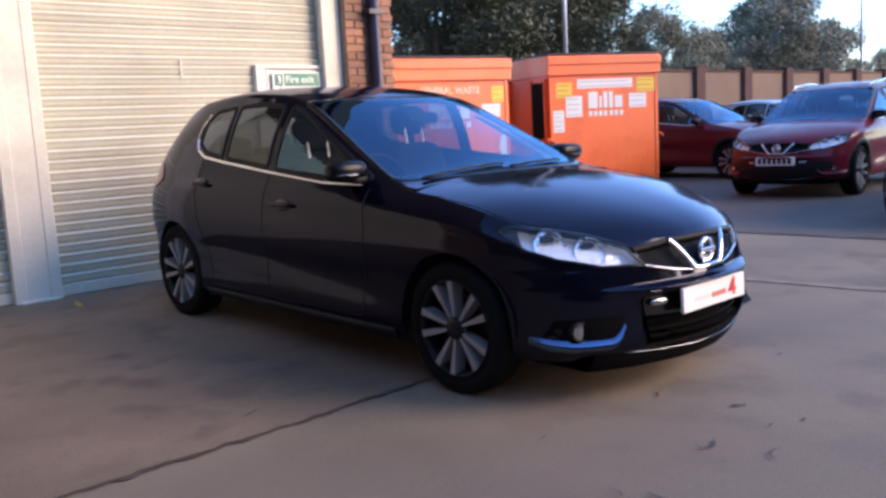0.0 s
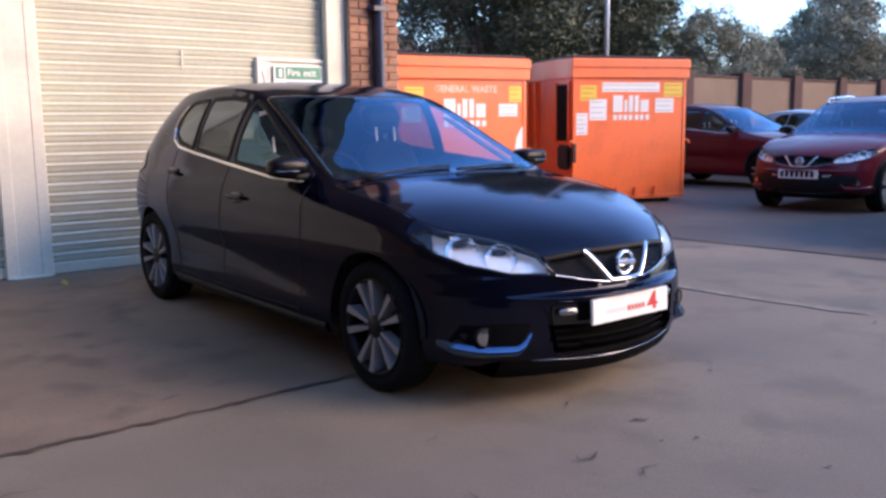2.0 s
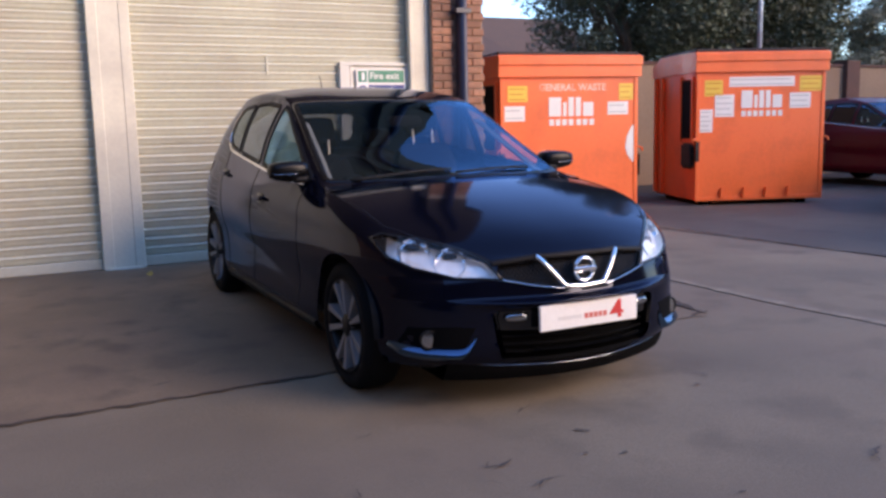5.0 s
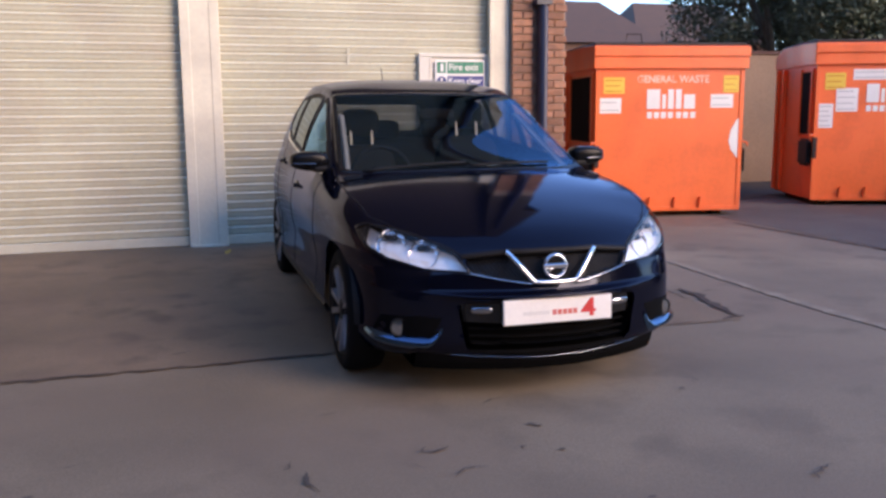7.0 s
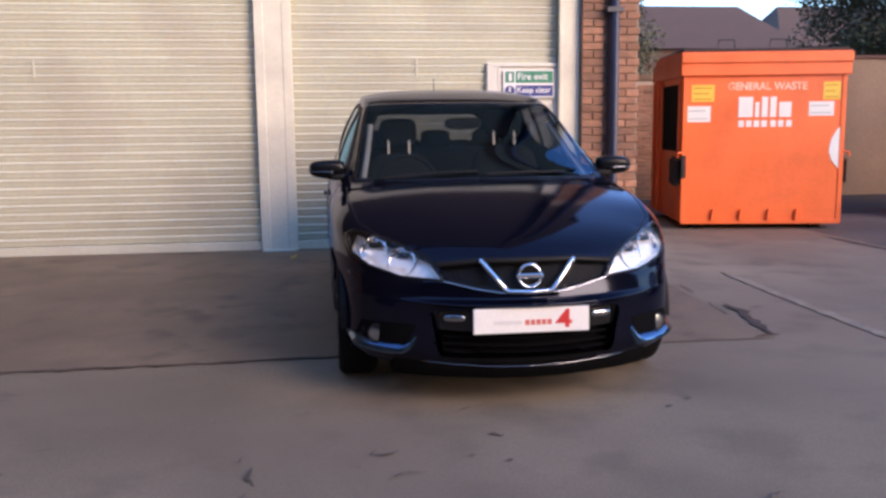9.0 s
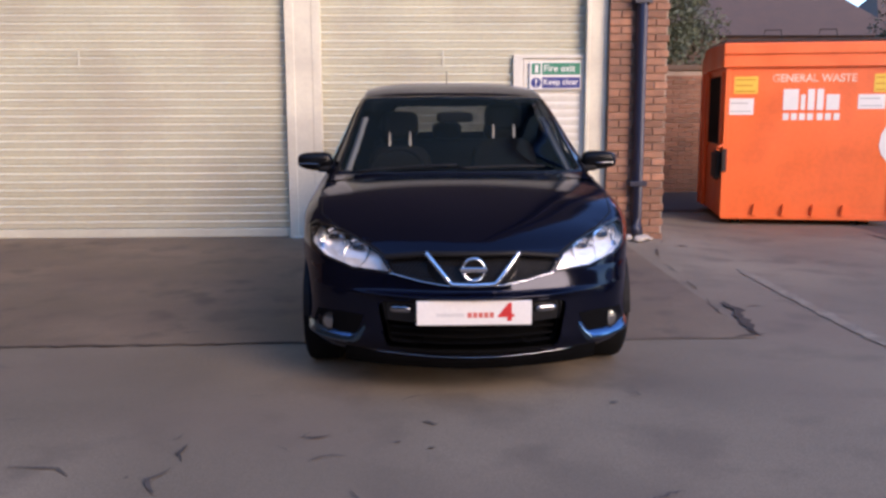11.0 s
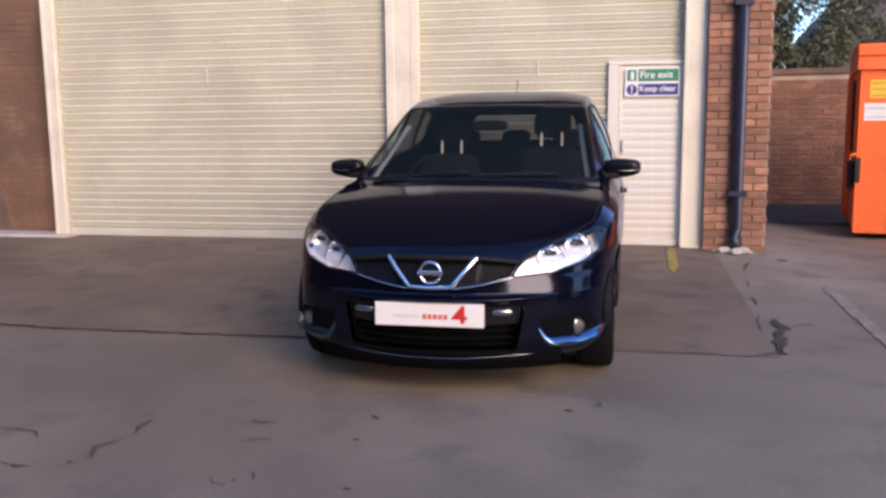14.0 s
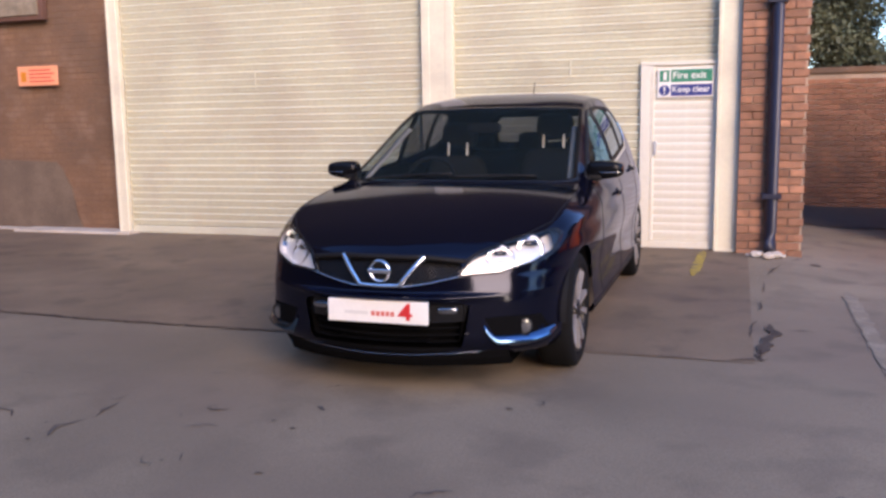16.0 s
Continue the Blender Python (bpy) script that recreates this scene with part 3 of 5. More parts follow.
    for x0, x1, z1 in ((0.195, 0.245, 0.17), (0.27, 0.345, 0.23), (0.37, 0.445, 0.23), (0.475, 0.62, 0.17)):
        part("stroke", boxed(mark_x + x0, mark_x + x1, -0.006, -0.001, mark_z, mark_z + z1, 0.002), WHITE_P, logo)
    for i, x in enumerate((0.0, 0.08, 0.16, 0.24, 0.335, 0.415, 0.5)):
        part("number_bar", boxed(mark_x + 1.12 * x + 0.005, mark_x + 1.12 * x + 0.07, -0.005, -0.001, 1.18, 1.255, 0.003), WHITE_P, t)
    t.scale = (1, 1, tall)
    for mat, x0, x1, z0, z1 in stickers:
        st = part("sticker", boxed(x0 * w, x1 * w, -0.005, -0.001, z0, z1, 0.001), mat, t, "pale printed sticker" if mat is WHITE_P else "yellow warning sticker")
        rows = max(2, int((z1 - z0) / 0.06))
        for i in range(rows):
            z = z0 + (i + 0.35) * (z1 - z0) / rows
            part("print_bar", boxed(x0 * w + 0.02, x1 * w - 0.03 - 0.03 * (i % 2), -0.0065, -0.004, z, z + 0.011), GREY_T if mat is WHITE_P else AMBER, st)
    return t


bin_a = waste_bin((7.865, 8.36, -0.06), -10.5, 1.9, "orange steel waste container with white lettering and a dented front", [
    (YELLOW_P, -0.90, -0.62, 1.47, 1.66), (WHITE_P, -0.96, -0.66, 1.24, 1.42), (WHITE_P, 0.55, 0.86, 1.30, 1.46), (YELLOW_P, 0.72, 0.93, 1.48, 1.68)], 1.045, 1.15)
waste_bin((11.31, 8.46, -0.06), -21.0, 1.95, "orange steel waste container with pale stickers and an open side hatch", [
    (YELLOW_P, -0.88, -0.60, 1.45, 1.66), (WHITE_P, -0.72, -0.42, 1.18, 1.47), (WHITE_P, -0.97, -0.75, 0.98, 1.28), (WHITE_P, 0.45, 0.78, 1.28, 1.48), (YELLOW_P, 0.6, 0.95, 1.5, 1.7), (WHITE_P, -0.5, 0.52, 1.57, 1.7)], 1.1)

bm = bmesh.new()
prism(bm, [(0.93, 1.2), (0.87, 1.15), (0.8, 1.03), (0.78, 0.9), (0.81, 0.8), (0.93, 0.66)], -0.006, -0.001)
part("sticker", bm, WHITE_P, bin_a, "torn white sticker")


# ---- the boundary and what stands past it ----
BOUND_Y = 12.6
boundary = thing("boundary_wall", "red brick boundary wall with a coping", "wall", (0, 0, 0), kind="structure")
part("brickwork", boxed(5.8, 10.7, BOUND_Y + 0.012, BOUND_Y + 0.22, -0.2, 1.93), MORTAR, boundary)
part("coping", boxed(5.8, 10.7, BOUND_Y - 0.03, BOUND_Y + 0.26, 1.93, 2.02, 0.01), BRICK_OLD, boundary)
fence = thing("panel_wall", "rendered tan panel wall between dark brick pilasters", "wall", (0, 0, 0), kind="structure")
for i in range(14):
    x = 10.7 + i * 2.5
    part("pilaster", boxed(x, x + 0.42, BOUND_Y - 0.1, BOUND_Y + 0.3, -0.2, 2.42, 0.01), PILASTER, fence)
    part("panel", boxed(x + 0.42, x + 2.5, BOUND_Y + 0.02, BOUND_Y + 0.2, -0.2, 2.28), PANEL, fence)
    part("cap", boxed(x + 0.42, x + 2.5, BOUND_Y - 0.01, BOUND_Y + 0.23, 2.28, 2.34, 0.008), PILASTER, fence)


def crown_mesh(seed, radius, height, leaves, size):
    """A crown of many small leaf sprays gathered in uneven clumps."""
    rng = random.Random(seed)
    clumps = []
    for _ in range(46):
        a, h = rng.uniform(0, 2 * math.pi), rng.random()
        r = radius * (0.35 + 0.65 * rng.random()) * math.sin(math.pi * (0.16 + 0.8 * h)) ** 0.7
        clumps.append((Vector((r * math.cos(a), r * math.sin(a), height * h)), rng.uniform(0.45, 1.0) * radius * 0.36))
    verts, faces = [], []
    for _ in range(leaves):
        c, cr = rng.choice(clumps)
        d = Vector((rng.gauss(0, 1), rng.gauss(0, 1), rng.gauss(0, 0.8))).normalized()
        p = c + d * cr * (0.55 + 0.6 * rng.random())
        u = Vector((rng.gauss(0, 1), rng.gauss(0, 1), rng.gauss(0, 0.6))).normalized()
        v = u.cross(d + Vector((rng.gauss(0, 0.5), rng.gauss(0, 0.5), rng.gauss(0, 0.5)))).normalized()
        s = size * rng.uniform(0.6, 1.5)
        k = len(verts)
        verts += [p - u * s, p + v * s * 0.45, p + u * s, p - v * s * 0.45]
        faces.append((k, k + 1, k + 2, k + 3))
    me = bpy.data.meshes.new("crown")
    me.from_pydata([tuple(v) for v in verts], [], faces)
    return me


def trunk_mesh(seed, height, spread):
    rng = random.Random(seed)
    bm = bmesh.new()

    def limb(p, d, length, r, depth):
        pts = [p]
        for i in range(4):
            d = (d + Vector((rng.gauss(0, 0.12), rng.gauss(0, 0.12), rng.gauss(0, 0.06)))).normalized()
            pts.append(pts[-1] + d * length / 4)
        rings = []
        for i, q in enumerate(pts):
            rr = r * (1 - 0.16 * i)
            rings.append([bm.verts.new(q + Vector((rr * math.cos(2 * math.pi * k / 7), rr * math.sin(2 * math.pi * k / 7), 0))) for k in range(7)])
        for a, b in zip(rings[:-1], rings[1:]):
            for k in range(7):
                bm.faces.new((a[k], a[(k + 1) % 7], b[(k + 1) % 7], b[k]))
        if depth:
            for _ in range(4):
                a = rng.uniform(0, 2 * math.pi)
                limb(pts[rng.choice((2, 3, 4))], Vector((math.cos(a) * spread, math.sin(a) * spread, 0.9)).normalized(), length * 0.62, r * 0.45, depth - 1)

    limb(Vector((0, 0, 0)), Vector((0, 0, 1)), height, height * 0.045, 2)
    return bm


def tree(seed, height, radius, leaves, mat, label, size=0.062):
    t = thing("tree", label, "tree", (0, 0, -200), group="trees past the wall")
    part("trunk", trunk_mesh(seed, height * 0.5, 0.7), BARK, t)
    me = crown_mesh(seed + 50, radius, height * 0.8, leaves, size)
    me.materials.append(mat)
    c = new("crown", me)
    c.parent, c.location = t, (0, 0, height * 0.18)
    return t


kinds = [tree(3, 8.5, 3.0, 40000, LEAF, "tall dark green broadleaf tree past the boundary wall"), tree(4, 6.0, 2.5, 36000, LEAF_DRY, "dusty green bushy tree past the boundary wall"), tree(9, 10.5, 3.4, 40000, LEAF, "tall shadowy green tree past the boundary wall")]
rng = random.Random(12)
spots = [(7.55, 15.3, 0, 0.58), (6.25, 16.4, 0, 0.6), (35.2, 17.6, 1, 1.05)]
for i in range(3):
    spots.append((16.4 + i * 2.4 + rng.uniform(-0.5, 0.5), 17.0 + rng.uniform(-0.4, 1.2), (0, 2, 0, 1)[i % 4], rng.uniform(0.84, 1.0)))
for i in range(9):
    spots.append((26.0 + i * 2.9 + rng.uniform(-0.5, 0.5), 16.5 + rng.uniform(-0.6, 2.2), 1, rng.uniform(0.62, 0.86)))
for i in range(3):
    spots.append((19 + i * 2.6, 20.5 + rng.uniform(-1, 1), 2, rng.uniform(0.82, 0.98)))
for i in range(6):
    spots.append((34 + i * 5.0, 27 + rng.uniform(-2, 2), 0, rng.uniform(0.6, 0.8)))
first = set()
for x, y, k, s in spots:
    m = pose(x, y, -0.06, 0, 0, rng.uniform(0, 360)) @ Matrix.Scale(s, 4)
    if k not in first:
        first.add(k)
        kinds[k].matrix_world = m
    else:
        c = copy_thing(kinds[k], m)
        c.scale = (s, s, s)


def house(at, rz, w, d, eave, ridge, label):
    t = thing("house", label, "house", at, rz, group="houses past the wall")
    part("wall", boxed(-w / 2, w / 2, 0, d, 0, eave), WALL_UP, t)
    bm = bmesh.new()
    e = 0.3
    a = [(-w / 2 - e, -e, eave - 0.1), (w / 2 + e, -e, eave - 0.1), (w / 2 + e, d + e, eave - 0.1), (-w / 2 - e, d + e, eave - 0.1)]
    r = [(-w / 2 + 1.6, d / 2, ridge), (w / 2 - 1.6, d / 2, ridge)]
    vs = [bm.verts.new(p) for p in a + r]
    for q in ((0, 1, 5, 4), (2, 3, 4, 5), (1, 2, 5), (3, 0, 4), (3, 2, 1, 0)):
        bm.faces.new([vs[i] for i in q])
    bmesh.ops.recalc_face_normals(bm, faces=bm.faces[:])
    part("roof", bm, ROOF_T, t)
    for x in (-w * 0.25, w * 0.22):
        win = part("window", boxed(x - 0.6, x + 0.6, -0.04, 0.06, 1.0, 2.2), POST, t)
        part("pane", boxed(x - 0.52, x + 0.52, -0.05, -0.03, 1.08, 2.12), GLOSSBLACK, win)
    return t


house((20.0, 41.0, -0.06), 0, 13.6, 8, 5.0, 7.5, "low brick house with a brown tiled roof past the wall")
house((36.2, 51.0, -0.06), 0, 10, 8, 6.0, 8.85, "brick house with a brown gabled roof past the wall")


def lamp_post(at, h):
    t = thing("street_lamp", "slim grey galvanised lamp post past the wall", "street lamp", at, group="lamp posts")
    bm = bmesh.new()
    tube(bm, [(0, 0, 0), (0, 0, h * 0.5), (0, 0, h)], 0.055, 10)
    part("pole", bm, GALV, t, smooth=True)
    part("base", boxed(-0.09, 0.09, -0.09, 0.09, 0, 0.9, 0.01), GALV, t)
    part("lantern", boxed(-0.6, 0.1, -0.12, 0.12, h, h + 0.12, 0.03), GALV, t)
    return t


lamp_post((16.35, 13.3, -0.06), 8.0)
lamp_post((33.8, 13.6, -0.06), 8.0)

# unseen plain walls added behind the camera to block sun and darken reflections
far_s = part("yard_wall_south", boxed(-3, 12.8, -15.4, -15, -0.2, 9.5), WALL_UP)
tagged(far_s, "unseen brown brick wall added to block the low sun", "wall", kind="structure")
far_e = part("yard_building_east", boxed(21.5, 60, -10.4, -10, -0.2, 12.0), WALL_UP)
tagged(far_e, "unseen brown brick wall added to shade the far yard", "wall", kind="structure")
far_g = part("yard_gate_wall", boxed(12.81, 21.49, -13.3, -13, -0.2, 3.2), WALL_UP)
tagged(far_g, "unseen lower brick wall added under the gap for the sun", "wall", kind="structure")
far_l = part("yard_wall_low", boxed(-12, -3.01, -15.4, -15, -0.2, 9.5), CLADDING)
tagged(far_l, "unseen dark clad wall added to darken the car's reflections", "wall", kind="structure")
far_w = part("yard_wall_west", boxed(-12.4, -12, -15, 7.2, -0.2, 12.0), CLADDING)
tagged(far_w, "unseen dark clad wall added in the west to darken reflections", "wall", kind="structure")


# ---- marks on the ground ----
MUD = material("dark_oil_stain", (0.08, 0.066, 0.057), 0.75, vary=0.25, scale=5)
PALE_MARK = material("worn_white_line", (0.25, 0.204, 0.152), 0.85, vary=0.3, scale=9, stain=(0.214, 0.167, 0.116), stain_amount=1.0, stain_scale=5)
YELLOW_MARK = material("worn_yellow_line", (0.42, 0.3, 0.05), 0.85, vary=0.3, scale=9, stain=(0.13, 0.11, 0.09), stain_amount=0.9, stain_scale=9)
CEMENT = material("spilt_cement", (0.55, 0.49, 0.42), 0.9, vary=0.2, scale=5, fine=60)
for k, pts in enumerate((((5.32, 3.3), (5.34, 3.55)), ((5.3, 3.7), (5.29, 3.95), (5.33, 4.2)), ((5.36, 4.5), (5.38, 4.8)), ((5.4, 5.1), (5.4, 5.5)), ((5.44, 5.8), (5.5, 6.1), (5.58, 6.35)), ((5.66, 6.55), (5.78, 6.8)))):
    ribbon("edge_crack", pts, (0.03, 0.016, 0.02, 0.014, 0.018, 0.022)[k], CRACK, "dark broken crack at the edge of the concrete", "crack", seed=70 + k)
ribbon("edge_crack", [(5.18, 3.2), (5.3, 3.24), (5.38, 3.27)], 0.04, CRACK, "dark broken crack at the edge of the concrete", "crack", seed=5)
ribbon("edge_crack", [(5.43, 4.1), (5.42, 3.85), (5.37, 3.6), (5.33, 3.24)], 0.065, CRACK, "wide dark gouge at the edge of the concrete", "crack", seed=15, wander=0.7)
ribbon("edge_crack", [(5.52, 3.96), (5.6, 3.99), (5.66, 3.96)], 0.03, CRACK, "short dark crack beside the concrete", "crack", seed=16)
ribbon("yard_crack", [(8.22, 7.6), (8.28, 6.4), (8.32, 5.4), (8.39, 4.4), (8.46, 3.4), (8.55, 1.8), (8.6, 0.4)], 0.045, CRACK, "long dark joint between asphalt and tarmac", "crack", seed=6, wander=0.5)
ribbon("white_line", [(6.1, 2.2), (6.0, 3.2), (5.99, 4.3), (6.0, 5.4)], 0.12, PALE_MARK, "worn white painted line on the asphalt", "road marking", seed=8, lift=0.006, wander=0.15, ragged=0.4)
ribbon("yellow_line", [(4.86, 5.65), (4.9, 6.9)], 0.1, YELLOW_MARK, "worn yellow painted line on the concrete", "road marking", seed=9, lift=0.01, wander=0.08, ragged=0.16)
ribbon("yellow_line", [(2.33, 6.5), (2.37, 6.76)], 0.09, YELLOW_MARK, "worn yellow painted line on the concrete", "road marking", seed=10, lift=0.01, wander=0.08, ragged=0.16)
def puddle(name, x, y, rx, ry, mat, label, category, seed, height=0.009):
    """A low uneven patch with a thin edge."""
    rng = random.Random(seed)
    bm = bmesh.new()
    n = 40
    k = [0.7 + 0.5 * rng.random() for _ in range(n)]
    k = [(k[i - 1] + k[i] + k[(i + 1) % n]) / 3 for i in range(n)]
    c = bm.verts.new((x, y, ground_z(x, y) + height))
    ring = []
    for i in range(n):
        a = 2 * math.pi * i / n
        px, py = x + rx * k[i] * math.cos(a), y + ry * k[i] * math.sin(a)
        ring.append(bm.verts.new((px, py, ground_z(px, py) + 0.0065)))
    for i in range(n):
        bm.faces.new((c, ring[i], ring[(i + 1) % n]))
    return tagged(part(name, bm, mat, smooth=True), label, category, kind="structure")


ribbon("joint_crack", [(4.5, 3.2), (4.9, 3.21), (5.25, 3.18)], 0.008, CRACK, "fine dark joint between asphalt and concrete", "crack", seed=31)
rng = random.Random(21)
for k in range(15):
    cx, cy = rng.uniform(0.0, 7.0), rng.uniform(-0.5, 2.7)
    for q in range(rng.randint(2, 5)):
        x, y, a = cx + rng.gauss(0, 0.3), cy + rng.gauss(0, 0.18), rng.uniform(0, 6.28)
        if rng.random() < 0.45:
            puddle("pothole", x, y, rng.uniform(0.006, 0.022), rng.uniform(0.005, 0.012), MUD, "small dark chip in the asphalt", "chip", 60 + k * 7 + q, 0.007)
            continue
        pts = [(x, y)]
        for _ in range(rng.randint(2, 4)):
            a += rng.uniform(-1.5, 1.5)
            pts.append((pts[-1][0] + 0.045 * math.cos(a), pts[-1][1] + 0.045 * math.sin(a)))
        ribbon("chip_crack", pts, rng.uniform(0.006, 0.017), MUD, "short dark crack in the asphalt", "crack", seed=40 + k * 9 + q)
for k, pts in enumerate((((2.37, 1.66), (2.34, 1.56), (2.39, 1.48)), ((2.36, 1.42), (2.3, 1.32), (2.36, 1.2)), ((1.74, 1.45), (1.93, 1.43), (2.0, 1.36)), ((3.06, 1.2), (3.1, 1.12)), ((0.95, 2.72), (1.1, 2.78), (1.2, 2.75)), ((1.0, 2.66), (1.14, 2.68)), ((1.88, 3.42), (1.98, 3.46)))):
    ribbon("gouge", pts, (0.03, 0.034, 0.02, 0.02, 0.016, 0.012, 0.04)[k], MUD, "dark gouge in the asphalt", "crack", seed=120 + k, wander=0.8)
# a small flat patch in place of a fallen brown leaf
puddle("oil_stain", 5.86, 6.5, 0.05, 0.03, MUD, "small brown leaf by the brick pier, a flat dark patch", "stain", 5)
step = thing("wall_step", "low worn concrete strip at the foot of the wall", "kerb", (0, 0, 0), kind="structure")
part("strip", boxed(-3.4, -1.66, 6.86, 7.225, -0.02, 0.055, 0.012, 2), CEMENT, step)
part("strip", boxed(-9.0, -3.41, 7.02, 7.225, -0.02, 0.045, 0.012, 2), CEMENT, step)
bm = bmesh.new()
pebble_rng = random.Random(5)
for _ in range(26):
    r = pebble_rng.uniform(0.02, 0.06)
    made = bmesh.ops.create_icosphere(bm, subdivisions=1, radius=r)["verts"]
    off = Vector((5.48 + pebble_rng.gauss(0, 0.08), 6.74 + pebble_rng.gauss(0, 0.05), 0.03 + r * 0.3))
    for v in made:
        v.co = Vector((v.co.x, v.co.y, v.co.z * 0.6)) + off
tagged(part("rubble", bm, CEMENT), "small heap of pale rubble at the foot of the drainpipe", "rubble", kind="stuff")
bm = bmesh.new()
prism(bm, [(-5.2, 0.0), (-2.62, 0.0), (-2.72, 0.22), (-2.78, 0.55), (-2.92, 0.8), (-3.0, 0.88), (-3.6, 0.9), (-5.2, 0.96)], 7.246, 7.2625)
part("render_patch", bm, RENDER_GREY, wall_front, "grey cement render patch low on the wall")
box_l = thing("wall_box", "dark framed box high on the brick wall", "wall box", (-3.6, 7.14, 2.62))
part("frame", boxed(-0.5, 0.66, 0.0, 0.1, 0.0, 0.9, 0.01), PILASTER, box_l)
part("face", boxed(-0.44, 0.6, -0.02, 0.01, 0.06, 0.84, 0.006), PALE_MARK, box_l)


# ---- cars ----
from mathutils.bvhtree import BVHTree
from mathutils.geometry import delaunay_2d_cdt


def inside(poly, x, y):
    hit = False
    n = len(poly)
    for i in range(n):
        (ax, ay), (bx, by) = poly[i], poly[(i + 1) % n]
        if (ay > y) != (by > y) and x < (bx - ax) * (y - ay) / (by - ay) + ax:
            hit = not hit
    return hit


def nearest(poly, x, y):
    best, at = 1e9, (x, y)
    n = len(poly)
    for i in range(n):
        (ax, ay), (bx, by) = poly[i], poly[(i + 1) % n]
        dx, dy = bx - ax, by - ay
        t = min(max(((x - ax) * dx + (y - ay) * dy) / (dx * dx + dy * dy + 1e-12), 0), 1)
        px, py = ax + t * dx, ay + t * dy
        d = (px - x) ** 2 + (py - y) ** 2
        if d < best:
            best, at = d, (px, py)
    return at


def rounded(poly, r=0.03, n=4):
    """An outline with its corners rounded off."""
    out = []
    m = len(poly)
    for i in range(m):
        p, a, b = (Vector(poly[k % m]) for k in (i, i - 1, i + 1))
        ra, rb = min(r, (a - p).length * 0.4), min(r, (b - p).length * 0.4)
        s, e = p + (a - p).normalized() * ra, p + (b - p).normalized() * rb
        for k in range(n + 1):
            t = k / n
            q = (1 - t) ** 2 * s + 2 * t * (1 - t) * p + t * t * e
            out.append((q.x, q.y))
    return out


class Shell:
    """A car's skin from its outlines: the lower body from plan outlines, the bonnet and the upper body from sections."""

    def __init__(self, plan, front, inset, top, roofline, rail_z, rail_x, bottom, ends, res=1.0):
        self.verts, self.faces = [], []
        y_front, y_cowl, y_rear = ends
        self.plan, self.front, self.inset, self.top = plan, front, inset, top
        nu = int(220 * res)
        rows = []
        for i in range(nu + 1):
            u = i / nu
            row = []
            zt, zb = top(u), bottom(u)
            # the rows lie closer over the bumper's shelf
            for za, zc, n in ((zb, 0.498, 30), (0.498, 0.538, 14), (0.538, zt, 36)):
                n = max(2, int(n * res))
                row += [self.outline(u, za + (zc - za) * j / n) for j in range(n)]
            row.append(self.outline(u, zt))
            rows.append(row)
        self.rim = [r[-1] for r in rows]
        self.add(rows, True)
        # the bonnet and the upper body, station by station
        rim = sorted(((p.y, p.x, p.z) for p in self.rim), key=lambda r: r[0])
        ys, xs, zs = ([r[k] for r in rim] for k in range(3))

        def edge(y):
            return float(np.interp(y, ys, xs)), float(np.interp(y, ys, zs))

        hood = []
        n_h = int(60 * res)
        for i in range(n_h + 1):
            y = y_front + (y_cowl - y_front) * (i / n_h) ** 1.6
            xe, ze = edge(y)
            zc = roofline(y)
            hood.append([Vector((xe * (1 - t), y, ze + (zc - ze) * (1 - (1 - t) ** 2.4))) for t in [k / 24 for k in range(25)]])
        self.add(hood, False)
        upper = []
        n_g = int(150 * res)
        for i in range(n_g + 1):
            y = y_cowl + (y_rear - y_cowl) * i / n_g
            xe, ze = edge(y)
            zr, xr, zc = max(rail_z(y), ze), min(rail_x(y), xe), roofline(y)
            zc = max(zc, zr)
            bow = 2.0 + 1.4 * min(max((y + 0.2) / 0.5, 0), 1)
            row = []
            for k in range(19):
                t = k / 18
                row.append(Vector((xe + (xr - xe) * t + 0.022 * math.sin(math.pi * t) * min(1, (zr - ze) / 0.2), y, ze + (zr - ze) * t)))
            for k in range(1, 25):
                t = k / 24
                row.append(Vector((xr * (1 - t), y, zr + (zc - zr) * (1 - (1 - t) ** bow))))
            upper.append(row)
        self.add(upper, False)
        self.tree = BVHTree.FromPolygons(self.verts, self.faces)
        self.keep = [True] * len(self.faces)

    def outline(self, u, z):
        p = self.plan(u)
        x, y = p
        f = min(max((-1.35 - y) / 0.75, 0), 1)
        f = f * f * (3 - 2 * f)
        g = min(max((y - 1.5) / 0.5, 0), 1)
        y2 = y + self.front(x, z) * f - 0.6 * self.inset(z) * g
        # the rounded crest of the wing, the shoulder crease and the hollow over the sill
        zt = self.top(u)
        crest = max(0.0, (z - (zt - 0.11)) / 0.11) ** 2
        wing = min(max((-0.55 - y) / 0.4, 0), 1)
        mid = min(max((1.75 - abs(y + 0.1)) / 0.35, 0), 1)
        fold = 0.004 * math.exp(-(((z - 0.775 - 0.035 * y) / 0.045) ** 2)) * mid
        sill = 0.008 * math.exp(-(((z - 0.45 - 0.07 * (y + 0.6)) / 0.07) ** 2)) * min(max((0.95 - abs(y)) / 0.25, 0), 1)
        deep = self.inset(z) + 0.028 * f * min(max((z - 0.515) / 0.09, 0), 1) + crest * (0.012 + 0.045 * wing) + fold + sill
        return Vector((max(x - deep * min(1, x / 0.6), 0), y2, z))

    def add(self, rows, flip):
        for side in (1, -1):
            k0 = len(self.verts)
            m = len(rows[0])
            for r in rows:
                self.verts += [Vector((p.x * side, p.y, p.z)) for p in r]
